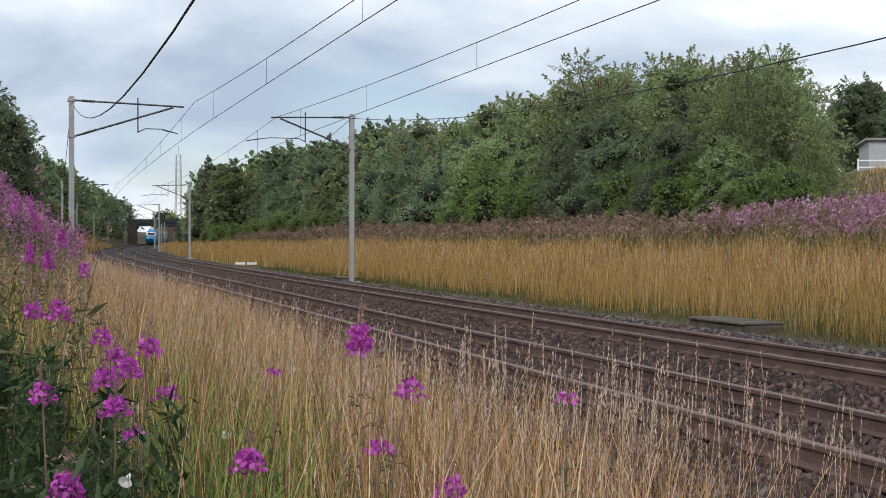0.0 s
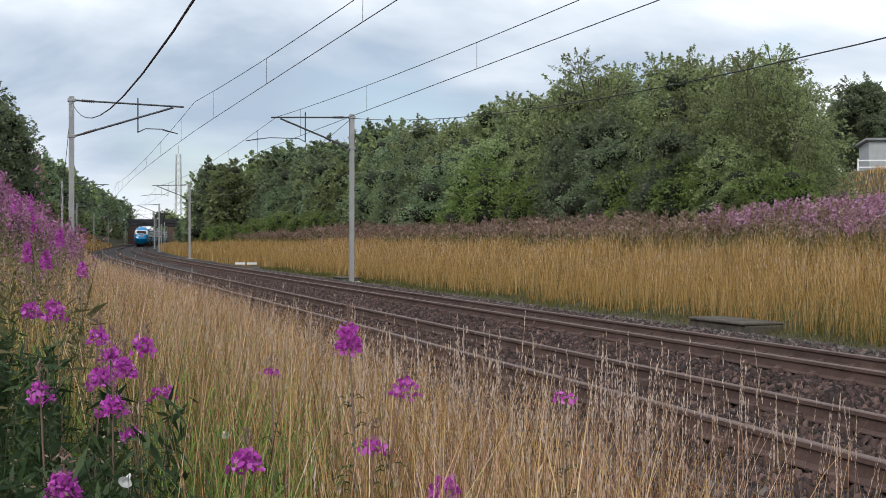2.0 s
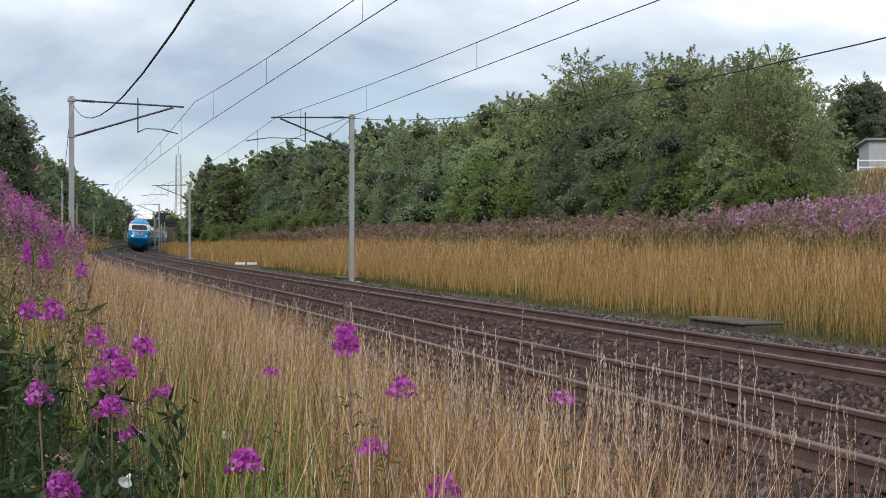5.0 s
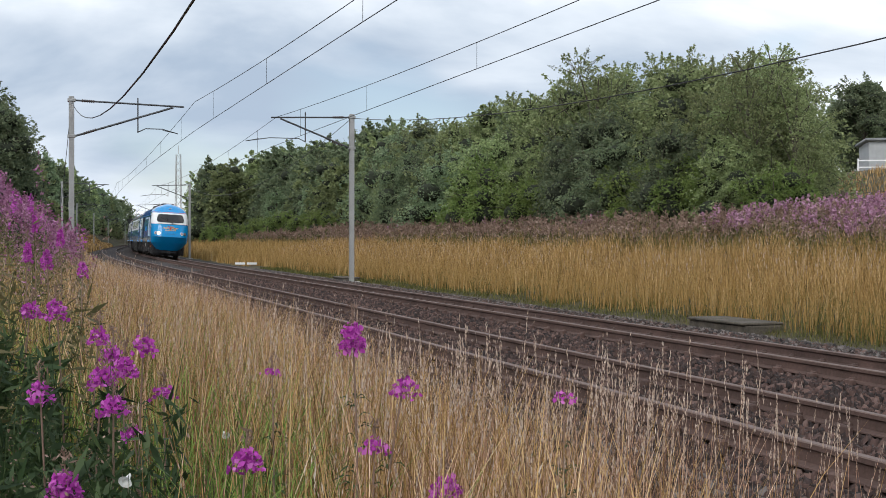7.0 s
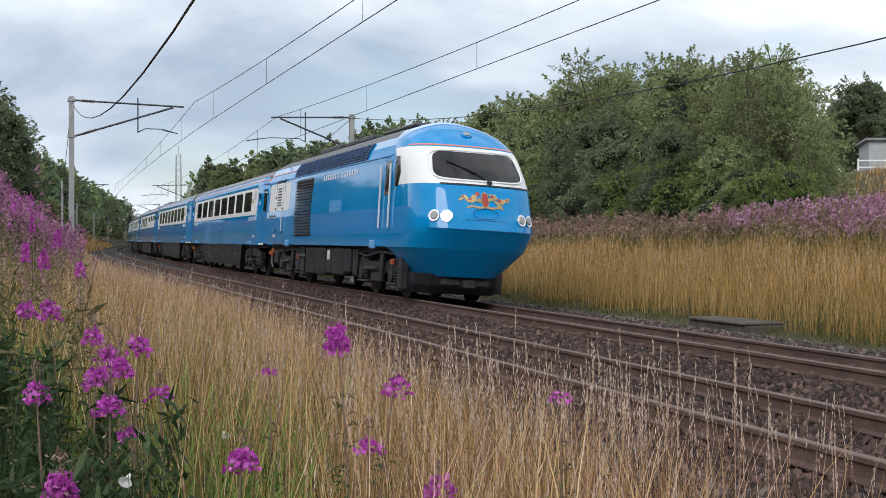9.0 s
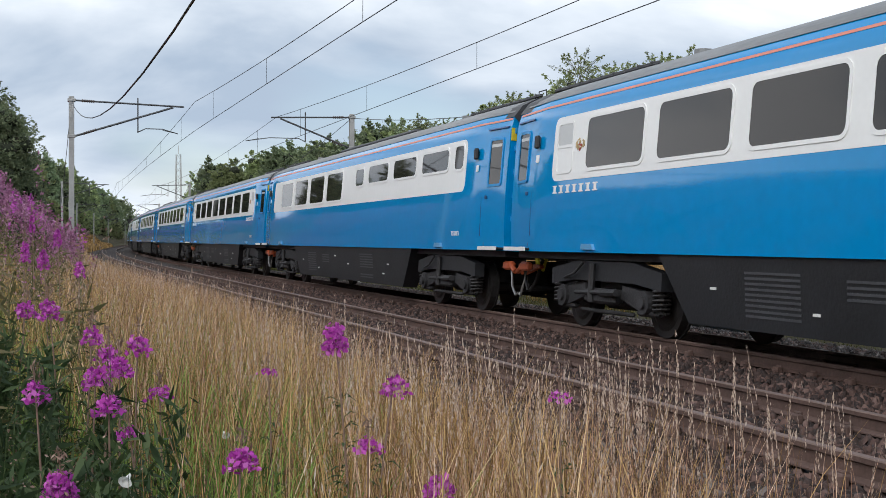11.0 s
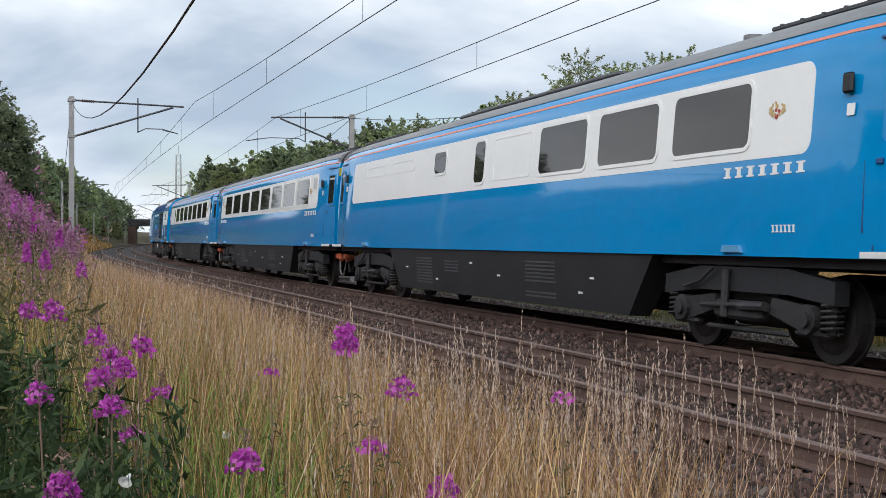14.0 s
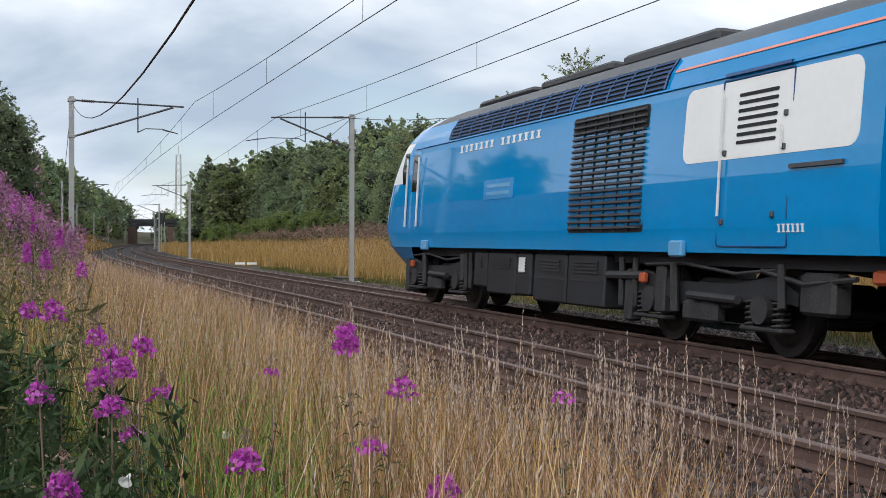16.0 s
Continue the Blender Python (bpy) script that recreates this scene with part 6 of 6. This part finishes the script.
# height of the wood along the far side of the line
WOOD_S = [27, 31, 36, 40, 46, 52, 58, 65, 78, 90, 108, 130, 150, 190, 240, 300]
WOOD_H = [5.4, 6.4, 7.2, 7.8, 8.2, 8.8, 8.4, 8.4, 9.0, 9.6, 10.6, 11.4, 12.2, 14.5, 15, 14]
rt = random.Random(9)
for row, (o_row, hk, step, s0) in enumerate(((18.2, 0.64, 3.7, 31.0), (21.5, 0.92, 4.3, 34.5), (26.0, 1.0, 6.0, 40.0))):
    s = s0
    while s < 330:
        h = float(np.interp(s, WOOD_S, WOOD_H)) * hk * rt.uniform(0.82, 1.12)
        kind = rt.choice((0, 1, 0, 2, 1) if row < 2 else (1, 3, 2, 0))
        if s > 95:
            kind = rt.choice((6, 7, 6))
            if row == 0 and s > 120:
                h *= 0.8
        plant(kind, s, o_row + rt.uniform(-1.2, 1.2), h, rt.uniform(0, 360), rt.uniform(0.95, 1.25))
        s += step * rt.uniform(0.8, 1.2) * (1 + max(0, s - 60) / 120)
for s, o, h in ((50, 16.8, 3.0), (53, 16.6, 3.6), (56, 16.4, 3.9), (59, 16.8, 3.2), (38, 17.2, 2.8), (33, 17.4, 3.0), (28, 17.6, 2.2), (100, 15, 2.6), (108, 14.5, 2.4), (118, 14, 2.8), (130, 13, 2.6), (142, 12, 2.4), (155, 11, 2.6), (170, 10.5, 2.4)):
    plant(4, s, o, h, s * 37, 1.1)
for s, o, h in ((50.5, 20.5, 9.6), (31.5, 18.6, 7.0), (30.0, 19.6, 6.4), (28.6, 19.4, 3.6), (33.0, 20.0, 7.4)):
    plant(5, s, o, h, s * 53)
# the left side of the line and the wood beyond the bend
for s, o, h, kd in ((124, -14.5, 12.0, 3), (130, -17, 13.5, 3), (137, -15.5, 12.5, 3), (145, -19, 13, 1), (200, -20.5, 12, 3), (214, -19, 12.5, 1), (228, -18.5, 13, 3), (242, -17, 13.5, 3), (252, -16, 13.5, 1), (262, -15.5, 12.5, 3),
                    (274, -15, 12.0, 3), (286, -14.5, 12, 1), (298, -14, 11.5, 3), (310, -13, 11.5, 3), (322, -12.5, 11, 1), (334, -12, 10.5, 3), (346, -12, 10, 3), (300, -22, 12, 3), (375, -12, 11, 3), (390, 2, 11, 1), (385, 14, 12, 3),
                    (362, 12, 9, 1), (345, 14, 10, 3), (420, -4, 12, 3), (430, 10, 12, 1)):
    plant(3 if s < 150 else {3: 6, 1: 7}[kd], s, o, h, s * 41, 1.15)
for s, o, h in ((184, 14, 12.5), (194, 13, 13.5), (204, 12.5, 13), (216, 13, 12), (229, 13.5, 11.5), (242, 13, 10.5), (256, 12.5, 9.5), (272, 12, 8.5), (290, 11, 7.5), (306, 9, 6.5), (322, 8, 6), (336, 8, 6)):
    plant(6 if s % 4 else 7, s, o, h, s * 23, 1.2)
for k in range(14):
    plant(7, 150 + 14 * k, -13.5 + 0.3 * k, 4.2, k * 51, 1.3)
# a hedge behind the camera, mirrored in the sides of the coaches
for k in range(15):
    plant(rt.choice((6, 7)), -52 + 5.0 * k, -24 + rt.uniform(-1.5, 1.5), rt.uniform(4.0, 6.5), k * 67, 1.2)
# unseen trees added along the left bank top to darken far window reflections
for k in range(13):
    s, o, h = 68 + 5.0 * k, -27 + rt.uniform(-2, 2), rt.uniform(6.0, 9.0)
    q = at(s, o)
    if q.x / q.y < -0.45:
        plant(rt.choice((6, 7)), s, o, h, k * 71, 1.25)
# trees past the field
for s, o, h in ((84, 66, 7.5), (92, 70, 8.5), (76, 70, 8.0), (70, 78, 9.0), (96, 68, 8.5), (90, 66, 9.0), (93, 69, 9.5)):
    plant(3, s, o, h, s * 29, 1.2)


# ---- small railway things ----
OLDCON = material("mossy_old_concrete", (0.085, 0.072, 0.055), 0.95, vary=0.4, scale=4, fine=25, bump=0.6)


def trough(s, o, length, width, label):
    ob = thing("cable_pit", label, "cable pit", "concrete pits")
    z = float(bed_z(o)) if o < 3.4 else float(ground_z(np.array([s]), np.array([o]))[0])
    part("pit_wall", Geo().box(-length / 2, length / 2, -width / 2, width / 2, -0.4, 0.06, 0.02), OLDCON, ob)
    for k in range(3):
        a = -length / 2 + length * k / 3
        part("cover_slab", Geo().box(a + 0.01, a + length / 3 - 0.01, -width / 2 - 0.05, width / 2 + 0.05, 0.064, 0.115, 0.015), OLDCON, ob)
    p = at(s, o, z + 0.09)
    ob.matrix_basis = Matrix.Translation(p) @ Matrix.Rotation(-heading(s) + math.pi / 2, 4, "Z")


trough(8.3, 3.65, 2.0, 0.75, "weathered concrete cable pit with slab covers")
trough(37.5, 3.4, 1.6, 0.7, "weathered concrete cable pit beside the far mast")


def marker(s, o):
    ob = thing("track_marker", "low white track marker board on two stubs", "marker")
    for k in (-1, 1):
        part("board", Geo().box(k * 0.36 - 0.31, k * 0.36 + 0.31, -0.03, 0.03, 0.18, 0.32, 0.01), WHITE, ob)
        part("stub", Geo().box(k * 0.36 - 0.04, k * 0.36 + 0.04, -0.025, 0.025, -0.25, 0.18), WOODPOST, ob)
    p = at(s, o, float(ground_z(np.array([s]), np.array([o]))[0]))
    ob.matrix_basis = Matrix.Translation(p) @ Matrix.Rotation(radians(8), 4, "Z")


marker(64, 3.3)


def signal_post(s, o):
    ob = thing("colour_light_signal", "dark colour-light signal head on a grey post", "signal")
    part("post", Geo().tube((0, 0, -0.4), (0, 0, 4.2), 0.08, n=10), GALV, ob)
    part("signal_head", Geo().box(-0.3, 0.3, -0.12, 0.12, 3.6, 5.3, 0.06), RUBBER, ob)
    part("ladder", Geo().tube((0.3, 0.1, -0.3), (0.2, 0.1, 3.6), 0.03, n=5).tube((0.6, 0.1, -0.3), (0.5, 0.1, 3.6), 0.03, n=5), GALV, ob)
    ob.matrix_basis = Matrix.Translation(at(s, o, 0.0))


signal_post(172, 3.4)


def lattice_tower(x, y, z0, h):
    ob = thing("radio_mast", "slender grey lattice radio mast far off", "radio mast")
    w0, w1 = 1.1, 0.7
    legs = [(-1, -1), (1, -1), (1, 1), (-1, 1)]
    for a, b in legs:
        part("leg", Geo().tube((a * w0, b * w0, 0), (a * w1, b * w1, h), 0.11, n=5), GALV, ob)
    n = 12
    for k in range(n):
        q0, q1 = k / n, (k + 1) / n
        r0, r1 = w0 + (w1 - w0) * q0, w0 + (w1 - w0) * q1
        g = Geo()
        for i in range(4):
            a, b = legs[i], legs[(i + 1) % 4]
            g.tube((a[0] * r0, a[1] * r0, h * q0), (b[0] * r1, b[1] * r1, h * q1), 0.05, n=4)
        part("bracing", g, GALV, ob)
    part("aerial", Geo().tube((0, 0, h), (0, 0, h + 3), 0.08, n=5), GALV, ob)
    ob.location = (x, y, z0)


lattice_tower(-0.2146 * 420, 420, 3, 27.5)


def road_bridge(s):
    """A dark bridge over the line past the bend."""
    ob = thing("road_bridge", "dark brick and steel road bridge over the railway", "bridge")
    part("abutment", Geo().box(-8.0, -5.8, -3, 3, -0.6, 5.2, 0.1), BRICK, ob)
    part("abutment", Geo().box(3.0, 5.5, -3, 3, -0.6, 5.2, 0.1), BRICK, ob)
    part("deck", Geo().box(-8, 5.5, -3.2, 3.2, 5.2, 6.0, 0.05), UNDER, ob)
    for k in (-1, 1):
        part("parapet", Geo().box(-8, 5.5, k * 3.2 - 0.15, k * 3.2 + 0.15, 6.0, 7.2, 0.04), UNDER, ob)
    ob.matrix_basis = Matrix.Translation(at(s, 0, 0)) @ Matrix.Rotation(-heading(s), 4, "Z")


BRICK = material("sooty_brick", (0.11, 0.07, 0.055), 0.9, vary=0.35, scale=2, fine=14, bump=0.4)
road_bridge(352)


def fence(s0, s1, o):
    s = s0
    while s < s1:
        ob = thing("fence_post", "weathered wooden fence post on the bank top", "fence post", "fence posts")
        part("post", Geo().box(-0.07, 0.07, -0.07, 0.07, -0.4, 1.25, 0.02), WOODPOST, ob)
        z = float(ground_z(np.array([s]), np.array([o]))[0])
        ob.location = at(s, o, z)
        s += 3.2
    for zz in (0.4, 0.75, 1.1):
        pts = [at(a, o, float(ground_z(np.array([a]), np.array([o]))[0]) + zz) for a in np.arange(s0, s1, 3.2)]
        tagged(part("fence_wire", Geo().path(pts, 0.008, 4), WIRE), "thin rusty fence wire strung between wooden posts", "fence wire", "fence wires")


fence(12, 32, 20.5)


def farm_shed(x, y, z):
    ob = thing("farm_building", "pale rendered building with rails in front beyond the field", "building")
    part("wall", Geo().box(-6, 6, -3, 3, -1.5, 2.3, 0.03), CREAM, ob)
    part("roof", Geo().box(-6.3, 6.3, -3.3, 3.3, 2.3, 2.5, 0.05), ROOFGREY, ob)
    for k in range(3):
        w = part("window", Geo().box(-4.6 + 3.4 * k, -3.2 + 3.4 * k, -3.05, -2.99, 1.0, 1.7, 0.01), LENS, ob)
        part("sill", Geo().box(-4.7 + 3.4 * k, -3.1 + 3.4 * k, -3.12, -2.99, 0.8, 0.89, 0.01), WHITE, w)
    for zz in (0.5, 1.0):
        part("rail", Geo().box(-7, 7, -5.05, -5.0, zz - 0.35, zz - 0.25), WHITE, ob)
    for k in range(8):
        part("rail_post", Geo().box(-7 + 2 * k - 0.05, -7 + 2 * k + 0.05, -5.1, -5.0, -1.6, 0.85), WHITE, ob)
    ob.matrix_basis = pose(x, y, z, 0, 0, -12)


CREAM = material("pale_grey_cladding", (0.40, 0.405, 0.41), 0.7, vary=0.1)
farm_shed(0.382 * 95 + 2.4, 95, 6.6)


# wind: the sway of the foreground stems, in degrees, over the clip
SWAY_T = [0, 0.5, 1.0, 1.5, 2.0, 2.5, 3.0, 4.0, 5.2, 6.3, 6.6, 7.0, 7.4, 8.0, 8.4, 9.0, 10.0, 11.3, 12.0, 12.5, 13.0, 13.5, 14.0, 14.5, 15.0, 15.5, 16.0]
SWAY_D = [2.6, 3.3, 3.6, 2.6, 0.6, -0.4, -0.5, -0.8, 0.2, -0.4, 0.9, 1.3, -0.1, -1.4, -0.8, -1.6, -0.9, -2.1, -0.6, -0.3, -1.0, -0.1, 0.0, -0.4, 0.4, 1.2, 0.1]


def sway():
    for ob, (x, y, z), amp, seed in SWAYING:
        rd = random.Random(seed)
        lag = rd.uniform(-0.15, 0.15)
        turn = rd.uniform(-25, 25)
        rows = []
        for t, a in zip(SWAY_T, SWAY_D):
            b = float(np.interp(t + lag, SWAY_T, SWAY_D)) if amp < 0.95 else a
            rows.append((t, pose(x, y, z) @ pose(0, 0, 0, 0.3 * b * amp, b * amp, 0)))
        walk(ob, rows)


def motions():
    cars_run()
    sway()


motions()
